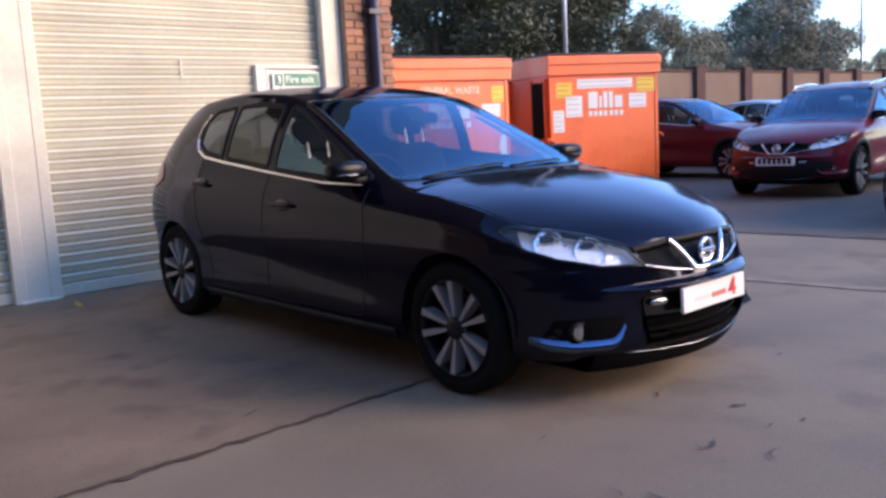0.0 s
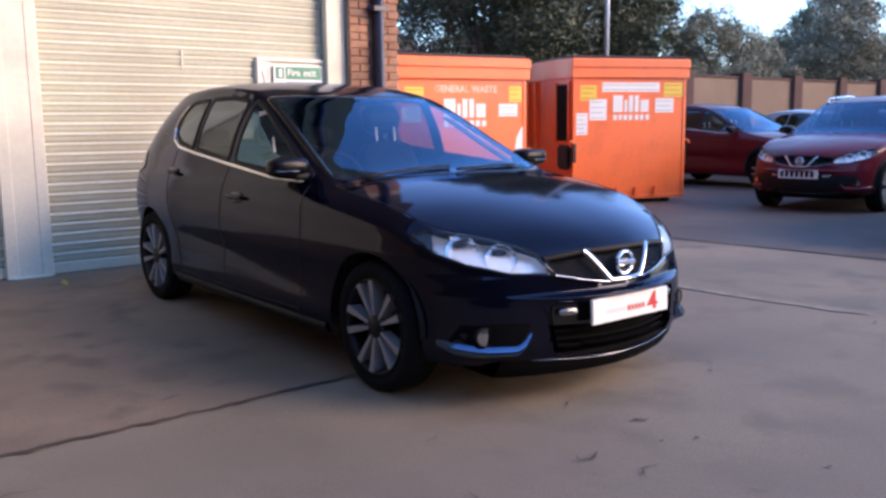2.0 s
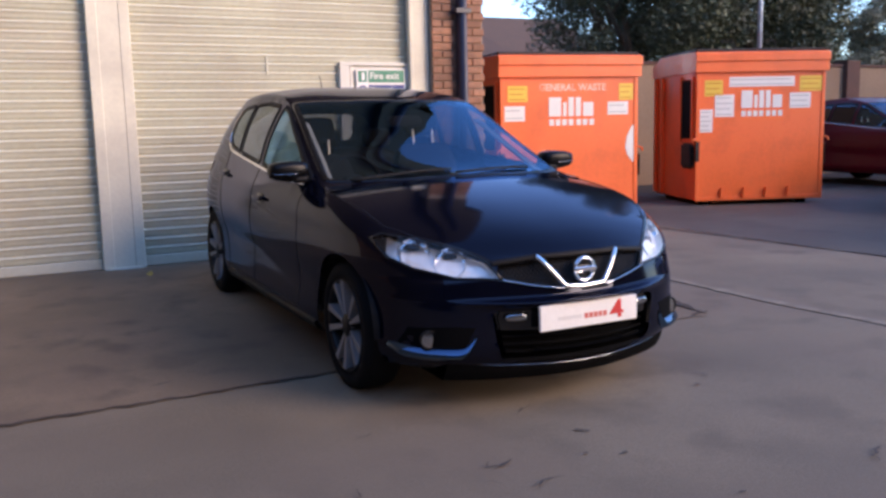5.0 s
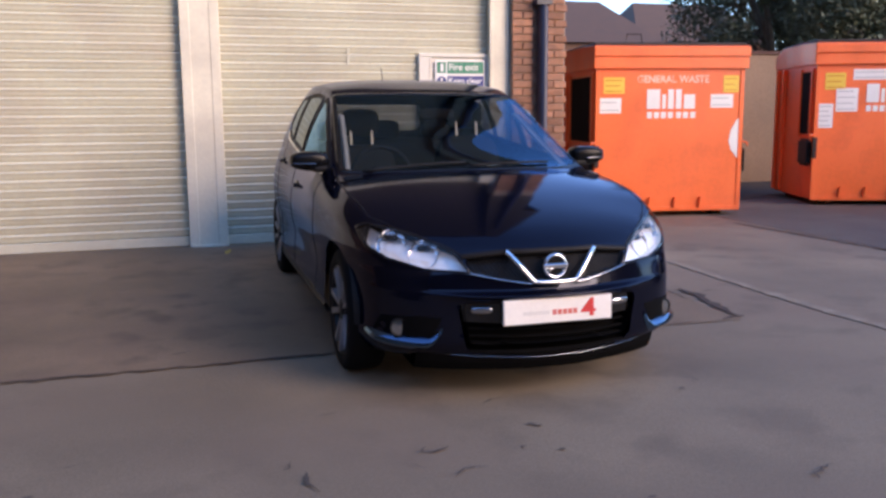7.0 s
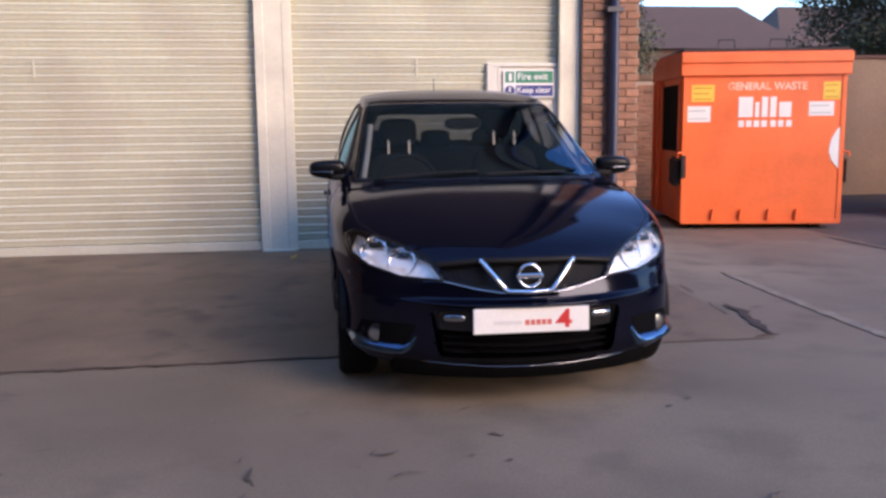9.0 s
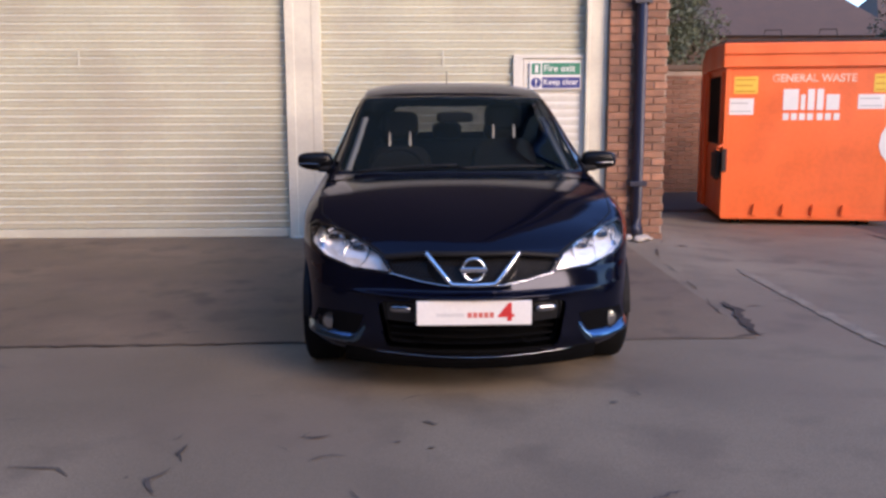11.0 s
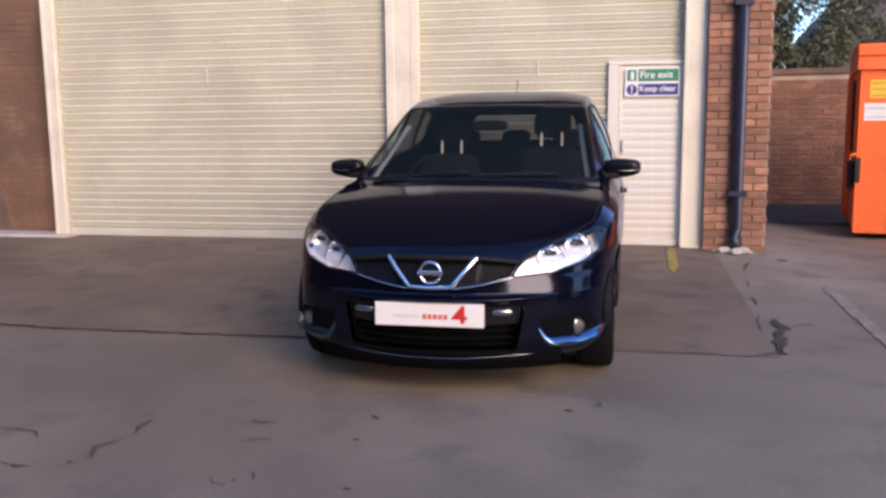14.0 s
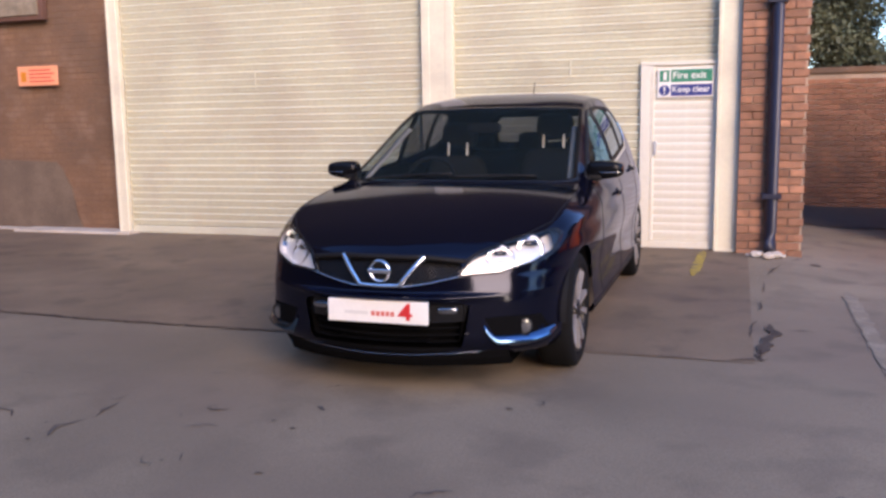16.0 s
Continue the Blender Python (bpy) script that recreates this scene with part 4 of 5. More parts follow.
            for i in range(len(rows) - 1):
                for j in range(m - 1):
                    a = k0 + i * m + j
                    q = (a, a + m, a + m + 1, a + 1)
                    self.faces.append(q if side > 0 else q[::-1])

    @staticmethod
    def axes(way):
        w = Vector(way).normalized()
        u = (Vector((0, 0, 1)).cross(w) if abs(w.z) < 0.9 else Vector((1, 0, 0))).normalized()
        return w, u, w.cross(u)

    def cut(self, poly, way, limit=0.15):
        """Opens the skin along an outline seen from the side that way points to."""
        w, u, v = self.axes(way)
        flat = [(p.dot(u), p.dot(v)) for p in self.verts]
        lo = [min(q[k] for q in poly) - 0.05 for k in (0, 1)]
        hi = [max(q[k] for q in poly) + 0.05 for k in (0, 1)]
        gone, kept = set(), set()
        for i, f in enumerate(self.faces):
            if not self.keep[i]:
                continue
            cx, cy = sum(flat[k][0] for k in f) / 4, sum(flat[k][1] for k in f) / 4
            if not (lo[0] < cx < hi[0] and lo[1] < cy < hi[1]):
                continue
            a, b, c, d = (self.verts[k] for k in f)
            nrm = (c - a).cross(d - b)
            if nrm.length < 1e-12 or nrm.normalized().dot(w) < limit:
                continue
            if inside(poly, cx, cy):
                self.keep[i] = False
                gone.update(f)
            else:
                kept.update(f)
        for k in gone & kept:
            px, py = nearest(poly, *flat[k])
            if math.hypot(px - flat[k][0], py - flat[k][1]) < 0.03:
                self.verts[k] = self.verts[k] + u * (px - flat[k][0]) + v * (py - flat[k][1])

    def mesh(self):
        bm = bmesh.new()
        vs = {}
        for i, f in enumerate(self.faces):
            if self.keep[i]:
                q = []
                for k in f:
                    if k not in vs:
                        vs[k] = bm.verts.new(self.verts[k])
                    if vs[k] not in q:
                        q.append(vs[k])
                if len(q) > 2:
                    bm.faces.new(q)
        bmesh.ops.remove_doubles(bm, verts=bm.verts[:], dist=0.0004)
        return bm

    def drop(self, x, y, way, far=4.0):
        """The place on the skin under a point of the view plane, and the normal there."""
        w, u, v = self.axes(way)
        p, nrm, _, _ = self.tree.ray_cast(u * x + v * y + w * far, -w)
        return p, nrm

    def patch(self, poly, way, lift=0.003, step=0.04, depth=0.0):
        """A sheet that follows the skin inside an outline; with a depth, its rim is turned in."""
        w, u, v = self.axes(way)
        ring = []
        n = len(poly)
        for i in range(n):
            (ax, ay), (bx, by) = poly[i], poly[(i + 1) % n]
            m = max(1, int(math.hypot(bx - ax, by - ay) / step))
            ring += [(ax + (bx - ax) * k / m, ay + (by - ay) * k / m) for k in range(m)]
        pts = list(ring)
        xs, ys = [p[0] for p in poly], [p[1] for p in poly]
        x = min(xs) + step / 2
        while x < max(xs):
            y = min(ys) + step / 2
            while y < max(ys):
                if inside(poly, x, y):
                    qx, qy = nearest(poly, x, y)
                    if math.hypot(qx - x, qy - y) > step * 0.5:
                        pts.append((x, y))
                y += step
            x += step
        out = delaunay_2d_cdt([Vector(p) for p in pts], [], [list(range(len(ring)))], 1, 1e-5)
        bm = bmesh.new()
        made = []
        last = None
        for p in out[0]:
            hit, nrm = self.drop(p.x, p.y, way)
            if hit is None:
                far = last.dot(w) if last else 0.0
                hit, nrm = u * p.x + v * p.y + w * far, w
            if nrm.dot(w) < 0:
                nrm = -nrm
            last = hit
            made.append(bm.verts.new(hit + nrm * lift))
        for f in out[2]:
            if len(set(f)) > 2:
                bm.faces.new([made[k] for k in f])
        bmesh.ops.recalc_face_normals(bm, faces=bm.faces[:])
        if bm.faces and sum((f.normal.dot(w) for f in bm.faces)) < 0:
            bmesh.ops.reverse_faces(bm, faces=bm.faces[:])
        if depth:
            es = [e for e in bm.edges if e.is_boundary]
            r = bmesh.ops.extrude_edge_only(bm, edges=es)
            bmesh.ops.translate(bm, verts=[g for g in r["geom"] if isinstance(g, bmesh.types.BMVert)], vec=-w * depth)
        return bm

    def strip(self, line, way, width, lift=0.004, closed=False, thick=0.006):
        """A moulding along a line on the skin."""
        w, u, v = self.axes(way)
        pts = []
        m = len(line)
        for i in range(m if closed else m - 1):
            (ax, ay), (bx, by) = line[i], line[(i + 1) % m]
            n = max(1, int(math.hypot(bx - ax, by - ay) / 0.02))
            pts += [(ax + (bx - ax) * k / n, ay + (by - ay) * k / n) for k in range(n)]
        if not closed:
            pts.append(line[-1])
        bm = bmesh.new()
        rings = []
        n = len(pts)
        for i, (x, y) in enumerate(pts):
            a = pts[(i - 1) % n] if closed or i else pts[i]
            b = pts[(i + 1) % n] if closed or i < n - 1 else pts[i]
            d = Vector((b[0] - a[0], b[1] - a[1])).normalized()
            ring = []
            for s, h in zip((-0.5, -0.4, 0.4, 0.5), (-0.002, thick, thick, -0.002)):
                hit, nrm = self.drop(x - d.y * width * s, y + d.x * width * s, way)
                if hit is None:
                    ring = None
                    break
                if nrm.dot(w) < 0:
                    nrm = -nrm
                ring.append(bm.verts.new(hit + nrm * (lift + h)))
            if ring:
                rings.append(ring)
        for i in range(len(rings) if closed else len(rings) - 1):
            r, s = rings[i], rings[(i + 1) % len(rings)]
            for k in range(3):
                bm.faces.new((r[k], r[k + 1], s[k + 1], s[k]))
        bmesh.ops.recalc_face_normals(bm, faces=bm.faces[:])
        return bm


def circle(cx, cy, r, n=40, a0=0.0, a1=360.0):
    return [(cx + r * math.cos(radians(a0 + (a1 - a0) * k / n)), cy + r * math.sin(radians(a0 + (a1 - a0) * k / n))) for k in range(n)]


def wheel(parent, x, y, r, side, tyre_w=0.205, rim_r=0.222, spokes=5):
    """Tyre and two-tone alloy rim; side: the way its face looks along x."""
    t = new("wheel")
    t.parent, t.location = parent, (x, y, r - (0.008 if y < 0 else 0.0))
    h = tyre_w / 2
    bm = bmesh.new()
    lathe(bm, [(rim_r - 0.004, -h * 0.75), (rim_r + 0.02, -h * 0.95), (r - 0.03, -h), (r - 0.008, -h * 0.86), (r, -h * 0.6), (r, h * 0.6), (r - 0.008, h * 0.86), (r - 0.03, h), (rim_r + 0.02, h * 0.95), (rim_r - 0.004, h * 0.75)], 56)
    tyre = part("tyre", bm, RUBBER, t, smooth=True)
    bm = bmesh.new()
    f = side * h
    lathe(bm, [(rim_r, -h * 0.7), (rim_r * 0.94, -h * 0.2), (rim_r * 0.93, f * 0.3), (rim_r * 0.97, f * 0.85), (rim_r, f * 0.95)], 56)
    rim = part("rim", bm, RIMDARK, t, smooth=True)
    bm = bmesh.new()
    lathe(bm, [(rim_r * 0.965, f * 0.86), (rim_r + 0.003, f * 0.98), (rim_r + 0.006, f * 0.88)], 56)
    part("rim_lip", bm, RIMDARK, rim, smooth=True)
    bm = bmesh.new()
    lathe(bm, [(0.0, f * 0.05), (rim_r * 0.93, f * 0.05)], 40)
    part("brake_disc", bm, RIMDARK, rim)
    for k in range(2 * spokes):
        a = 2 * math.pi * (k // 2) / spokes + (0.25 if k % 2 else -0.25)
        c, s = math.cos(a), math.sin(a)

        def at(rr, ww, oo):
            return (f * oo, c * rr - s * ww, s * rr + c * ww)

        bm = bmesh.new()
        r0, r1 = 0.055, rim_r * 0.985
        q = [bm.verts.new(at(*p)) for p in ((r0, -0.006, 0.86), (r0, 0.006, 0.86), (r1, 0.0165, 0.98), (r1, -0.0165, 0.98))]
        b = [bm.verts.new(at(*p)) for p in ((r0, -0.008, 0.3), (r0, 0.008, 0.3), (r1, 0.02, 0.3), (r1, -0.02, 0.3))]
        bm.faces.new(q)
        for i in range(4):
            bm.faces.new((q[i], q[(i + 1) % 4], b[(i + 1) % 4], b[i]))
        bmesh.ops.recalc_face_normals(bm, faces=bm.faces[:])
        part("spoke", bm, SILVER, rim)
    bm = bmesh.new()
    lathe(bm, [(0.0, f * 0.93), (0.03, f * 0.93), (0.055, f * 0.86), (0.06, f * 0.3)], 32)
    part("hub_cap", bm, RIMDARK, rim, smooth=True)
    for k in range(5):
        a = 2 * math.pi * (k + 0.5) / 5
        bm = bmesh.new()
        lathe(bm, [(0.0, f * 0.8), (0.009, f * 0.8), (0.009, f * 0.3)], 8, "x", (0, 0.048 * math.cos(a), 0.048 * math.sin(a)))
        part("wheel_nut", bm, SILVER, rim)
    return t


def plan_curve(pts):
    """Half a car's outline seen from above, by the share of its length gone from the nose."""
    d = [0.0]
    for (ax, ay), (bx, by) in zip(pts[:-1], pts[1:]):
        d.append(d[-1] + math.hypot(bx - ax, by - ay))
    fx, fy = curve([(t / d[-1], p[0]) for t, p in zip(d, pts)]), curve([(t / d[-1], p[1]) for t, p in zip(d, pts)])
    return lambda u: (fx(u), fy(u))


# outlines of a hatchback: nose to -y, x across, z up from the ground
plan = plan_curve([(0, -2.19), (0.14, -2.182), (0.28, -2.152), (0.42, -2.112), (0.556, -2.055), (0.664, -1.985), (0.752, -1.885), (0.81, -1.745), (0.848, -1.53), (0.866, -1.25), (0.878, -0.8), (0.884, 0.0), (0.884, 0.9), (0.872, 1.35), (0.835, 1.65), (0.77, 1.88), (0.65, 2.02), (0.4, 2.09), (0, 2.11)])
front_set = curve([(0.17, 0.15), (0.2, 0.09), (0.24, 0.03), (0.3, 0.012), (0.38, 0.014), (0.46, 0.018), (0.53, 0.032), (0.6, 0.048), (0.7, 0.085), (0.8, 0.17), (0.95, 0.27)])
shelf = curve([(0.17, 0.0), (0.46, 0.0), (0.487, -0.014), (0.501, -0.047), (0.507, -0.05), (0.511, -0.043), (0.5195, -0.006), (0.53, 0.0), (1.2, 0.0)])


def front_at(x, z):
    """The setback of the nose; the bumper's shelf fades out towards the corners."""
    t = min(max((abs(x) - 0.28) / 0.36, 0), 1)
    return front_set(z) + shelf(z) * (1 - t * t * (3 - 2 * t))


inset = curve([(0.16, 0.12), (0.2, 0.05), (0.3, 0.016), (0.4, 0.02), (0.5, 0.018), (0.6, 0.004), (0.68, 0.0), (0.78, 0.006), (0.88, 0.03), (0.96, 0.062), (1.12, 0.105)])
top_of = curve([(-2.19, 0.70), (-2.1, 0.703), (-2.03, 0.72), (-1.94, 0.745), (-1.8, 0.78), (-1.6, 0.828), (-1.4, 0.868), (-1.2, 0.9), (-0.95, 0.926), (-0.7, 0.938), (-0.4, 0.952), (0.03, 0.988), (0.66, 1.045), (1.05, 1.10), (1.4, 1.12), (1.8, 1.05), (2.11, 0.98)])
bottom_of = curve([(-2.19, 0.195), (-1.9, 0.2), (-1.6, 0.2), (-0.9, 0.175), (1.0, 0.175), (1.7, 0.22), (2.14, 0.26)])
roofline = curve([(-2.105, 0.70), (-2.06, 0.735), (-1.95, 0.787), (-1.75, 0.848), (-1.5, 0.903), (-1.2, 0.952), (-1.03, 0.972), (-0.95, 0.987), (-0.5, 1.205), (-0.2, 1.345), (-0.08, 1.395), (0.05, 1.432), (0.35, 1.482), (0.75, 1.507), (1.15, 1.492), (1.55, 1.44), (1.72, 1.405), (1.8, 1.34), (1.95, 1.12), (2.09, 0.98)])
rail_z = curve([(-1.05, 0.925), (-0.92, 0.945), (-0.6, 1.086), (-0.15, 1.306), (0.05, 1.386), (0.31, 1.44), (0.75, 1.462), (1.2, 1.437), (1.55, 1.37), (1.72, 1.29), (1.88, 1.13), (2.09, 0.98)])
rail_x = curve([(-1.05, 0.83), (-0.92, 0.75), (-0.6, 0.695), (-0.15, 0.64), (0.1, 0.61), (0.31, 0.602), (0.75, 0.602), (1.2, 0.588), (1.55, 0.545), (1.72, 0.52), (1.88, 0.52), (2.09, 0.5)])
AHEAD, UP, BACK = (0, -1, 0), (0, 0, 1), (0, 1, 0)


def side_poly(poly, s):
    """An outline given as (y, z), in the view plane of that side."""
    return [(y * s, z) for y, z in poly]


def face_poly(poly, s, way):
    """An outline given as places (x, y, z) for the right side, seen along way, on side s."""
    _, u, v = Shell.axes((way[0] * s, way[1], way[2]))
    return [(Vector((x * s, y, z)).dot(u), Vector((x * s, y, z)).dot(v)) for x, y, z in poly]


HUBS, TYRE_R = (-1.35, 1.35), 0.312
front_window = rounded([(-0.73, 0.972), (-0.36, 0.978), (0.145, 1.018), (0.135, 1.372), (0.01, 1.335), (-0.23, 1.215), (-0.54, 1.06)], 0.03)
rear_window = rounded([(0.225, 1.026), (0.72, 1.073), (0.70, 1.385), (0.45, 1.392), (0.215, 1.372)], 0.03)
quarter_window = rounded([(0.775, 1.078), (0.98, 1.108), (1.09, 1.165), (1.07, 1.30), (1.0, 1.365), (0.755, 1.385)], 0.03)
screen = rounded([(-0.725, -0.84), (-0.6, -0.915), (-0.35, -0.99), (0.0, -1.02), (0.35, -0.99), (0.6, -0.915), (0.725, -0.84), (0.605, 0.05), (0.5, 0.005), (0.3, -0.05), (0, -0.07), (-0.3, -0.05), (-0.5, 0.005), (-0.605, 0.05)], 0.04)
back_screen = rounded([(-0.48, 1.1), (0.48, 1.1), (0.44, 1.32), (-0.44, 1.32)], 0.05)
HEADLAMP = [(0.375, -2.07, 0.600), (0.56, -1.99, 0.612), (0.70, -1.86, 0.648), (0.775, -1.74, 0.69), (0.80, -1.62, 0.768), (0.77, -1.66, 0.793), (0.66, -1.80, 0.775), (0.52, -1.94, 0.733), (0.43, -2.02, 0.682)]
LAMP_WAY = (0.5, -0.8, 0.35)
GRILLE = [(-0.40, 0.665), (-0.2, 0.685), (0.2, 0.685), (0.40, 0.665), (0.365, 0.60), (0.2, 0.566), (0.1, 0.552), (-0.1, 0.552), (-0.2, 0.566), (-0.365, 0.60)]
INTAKE = rounded([(-0.44, 0.472), (-0.28, 0.475), (0.28, 0.475), (0.44, 0.472), (0.40, 0.25), (0.2, 0.232), (-0.2, 0.232), (-0.40, 0.25)], 0.04)
FOG_BAY = [(0.50, 0.40), (0.60, 0.405), (0.735, 0.395), (0.765, 0.32), (0.62, 0.29), (0.55, 0.295)]


def pebble(bm, centre, size, power=0.6, turn=0.0, seg=20):
    """A rounded block: a ball drawn out towards a box."""
    made = bmesh.ops.create_uvsphere(bm, u_segments=seg, v_segments=seg // 2, radius=1.0)["verts"]
    c, s = math.cos(radians(turn)), math.sin(radians(turn))
    for v in made:
        p = [math.copysign(abs(k) ** power, k) * h for k, h in zip(v.co, size)]
        v.co = Vector(centre) + Vector((p[0] * c - p[1] * s, p[0] * s + p[1] * c, p[2]))
    return bm


def blob(*a, **k):
    return pebble(bmesh.new(), *a, **k)


def hatchback(car, paint, res=1.0, near=True, rails=False, clad=False):
    """All parts of a five-door car on its empty, from the outlines; near: with the small parts and the cabin."""
    skin = Shell(plan, front_at, inset, lambda u: top_of(plan(u)[1]), roofline, rail_z, rail_x, lambda u: bottom_of(plan(u)[1]), (-2.1, -1.03, 2.09), res)
    flipped = [(-x, z) for x, z in back_screen]
    for s in (-1, 1):
        for hub in HUBS:
            skin.cut(side_poly(circle(hub, TYRE_R + 0.005, 0.352 if clad else 0.342, 48), s), (s, 0, 0))
        for w in (front_window, rear_window, quarter_window):
            skin.cut(side_poly(w, s), (s, 0, 0))
    skin.cut(screen, UP, 0.1)
    skin.cut(flipped, BACK, 0.2)
    for s in (-1, 1):
        skin.cut(face_poly(HEADLAMP, s, LAMP_WAY), (LAMP_WAY[0] * s, LAMP_WAY[1], LAMP_WAY[2]))
    skin.cut(GRILLE, AHEAD)
    skin.cut(INTAKE, AHEAD)
    part("body", skin.mesh(), paint, car, smooth=True)
    step = 0.04 if near else 0.12

    def shape(name, poly, way, lift, mat, parent=car, label="", depth=0.0, grain=None):
        return part(name, skin.patch(poly, way, lift, grain or step, depth), mat, parent, label, smooth=not depth)

    def trim(name, line, way, width, mat, parent=car, closed=False, thick=0.005, lift=0.002, label=""):
        return part(name, skin.strip(line, way, width, lift, closed, thick), mat, parent, label, smooth=True)

    shape("windscreen", screen, UP, 0.002, SCREEN).visible_shadow = False
    trim("screen_border", screen, UP, 0.034, GLOSSBLACK, closed=True, thick=0.003, lift=0.001)
    shape("rear_screen", flipped, BACK, 0.002, TINTED).visible_shadow = False
    for s in (-1, 1):
        way = (s, 0, 0)
        for name, w, mat in (("front_window", front_window, SCREEN), ("rear_window", rear_window, TINTED), ("quarter_window", quarter_window, TINTED)):
            win = shape(name, side_poly(w, s), way, 0.001, mat)
            win.visible_shadow = False
            trim("seal", side_poly(w, s), way, 0.03, PLASTIC, win, True, 0.004, 0.001)
        trim("belt_trim", side_poly([(-0.68, 0.948), (-0.36, 0.952), (0.2, 0.999), (0.72, 1.048), (0.99, 1.08), (1.10, 1.125), (1.135, 1.19), (1.12, 1.27), (1.06, 1.35)], s), way, 0.016, CHROME, label="bright chrome strip under the windows")
        for hub in HUBS:
            wheel(car, s * (0.745 if hub < 0 else 0.76), hub, TYRE_R, s, 0.195)
            bm = bmesh.new()
            lathe(bm, [(0.36, s * 0.45), (0.36, s * 0.83)], 40, "x", (0, hub, TYRE_R))
            bmesh.ops.delete(bm, geom=[v for v in bm.verts if v.co.z < 0.26], context="VERTS")
            part("arch_liner", bm, PLASTIC, car)
            if clad:
                trim("arch_lip", side_poly(circle(hub, TYRE_R + 0.005, 0.362, 40, -22, 202), s), way, 0.07, PLASTIC, thick=0.004, lift=0.0)
        lw = (LAMP_WAY[0] * s, LAMP_WAY[1], LAMP_WAY[2])
        poly = face_poly(HEADLAMP, s, LAMP_WAY)
        lamp = new("headlamp")
        lamp.parent = car
        shape("lens", poly, lw, 0.002, LENS, lamp).visible_shadow = False
        shape("bezel", poly, lw, -0.045, REFLECTOR, lamp, depth=-0.04)
        trim("lamp_edge", poly, lw, 0.012, GLOSSBLACK, lamp, True, 0.002, 0.0)
        (xa, ya), (xb, yb) = poly[0], poly[4]
        axis = Vector((0, -1, 0)).rotation_difference(Vector(lw).normalized()).to_matrix().to_4x4()
        shroud = []
        for k, (px, py) in enumerate(poly):
            qx, qy = poly[(k + 1) % len(poly)]
            fp, fq = (px - xa) / (xb - xa) - 0.87, (qx - xa) / (xb - xa) - 0.87
            if fp >= 0:
                shroud.append((px, py))
            if fp * fq < 0:
                shroud.append((px + (qx - px) * fp / (fp - fq), py + (qy - py) * fp / (fp - fq)))
        shape("lamp_shroud", shroud, lw, -0.012, GLOSSBLACK, lamp, grain=0.03)
        for share, grow in ((0.66, 0.5), (0.38, 0.5)):
            px = xa + (xb - xa) * share
            cross = [ay + (by - ay) * (px - ax) / (bx - ax) for (ax, ay), (bx, by) in zip(poly, poly[1:] + poly[:1]) if (ax - px) * (bx - px) < 0]
            r = grow * (max(cross) - min(cross))
            hit, _ = skin.drop(px, (max(cross) + min(cross)) / 2, lw)
            seat_at = Matrix.Translation(hit - Vector(lw).normalized() * 0.04) @ axis
            bm = bmesh.new()
            lathe(bm, [(r, 0.0), (r * 0.93, 0.014), (r * 0.8, 0.013), (r * 0.72, 0.03), (r * 0.52, 0.026), (r * 0.42, 0.042), (r * 0.2, 0.04), (0.0, 0.046)], 12, "y")
            bmesh.ops.transform(bm, matrix=seat_at, verts=bm.verts[:])
            bowl = part("reflector_bowl", bm, CHROME, lamp)
            bm = bmesh.new()
            lathe(bm, [(r * 1.04, 0.01), (r * 1.03, 0.0), (r, -0.002), (r, 0.004)], 28, "y")
            bmesh.ops.transform(bm, matrix=seat_at, verts=bm.verts[:])
            part("bowl_ring", bm, TRIMMETAL, bowl, smooth=True)
            bm = blob((0, 0.022, 0), (0.008, 0.014, 0.008), 1.0, 0, 12)
            bmesh.ops.transform(bm, matrix=seat_at, verts=bm.verts[:])
            part("bulb", bm, REFLECTOR, bowl, smooth=True)
            bm = blob((0, 0.012, r * 0.42), (r * 0.5, 0.012, r * 0.2), 0.8, 0, 12)
            bmesh.ops.transform(bm, matrix=seat_at, verts=bm.verts[:])
            part("shade", bm, GLOSSBLACK, bowl, smooth=True)
        # mirror
        mir = new("door_mirror")
        mir.parent = car
        # a flat-bottomed wedge, deepest at the door
        bm = blob((0, 0, 0), (0.108, 0.088, 0.06), 0.5)
        for v in bm.verts:
            u = (v.co.x * s / 0.108 + 1) / 2
            low = v.co.z < 0
            v.co.z = v.co.z * (0.92 if low else 1.12) * (1 - 0.3 * u * u) + 0.012 * u
            v.co.y *= (1 - 0.3 * u) * (0.82 if low and v.co.y < 0 else 1.0)
        bmesh.ops.transform(bm, matrix=pose(s * 0.872, -0.635, 1.003, 0, 0, s * -8), verts=bm.verts[:])
        part("housing", bm, MIRRORCAP, mir, smooth=True)
        part("arm", blob((s * 0.80, -0.665, 0.972), (0.06, 0.035, 0.022), 0.6), PLASTIC, mir, smooth=True)
        part("indicator_strip", blob((s * 0.905, -0.7, 1.004), (0.066, 0.01, 0.003), 0.6, s * 12), TRIMMETAL, mir, "thin pale indicator strip", smooth=True)
        part("mirror_glass", blob((s * 0.873, -0.56, 1.005), (0.07, 0.006, 0.04), 0.5), CHROME, mir, smooth=True)
        tail = shape("tail_lamp", side_poly(rounded([(1.60, 0.93), (1.66, 1.03), (1.86, 1.03), (1.98, 0.97), (1.98, 0.87), (1.75, 0.87)], 0.03), s), way, 0.006, TAIL, label="red tail lamp")
        # bumper corner
        fw = AHEAD
        fp = [(x * s, z) for x, z in FOG_BAY]
        # a flat black patch on the skin paints the fog recess's shade
        bay = shape("fog_bay", fp, fw, 0.002, SHADE_BLACK)
        hit, nrm = skin.drop(0.672 * s, 0.347, fw)
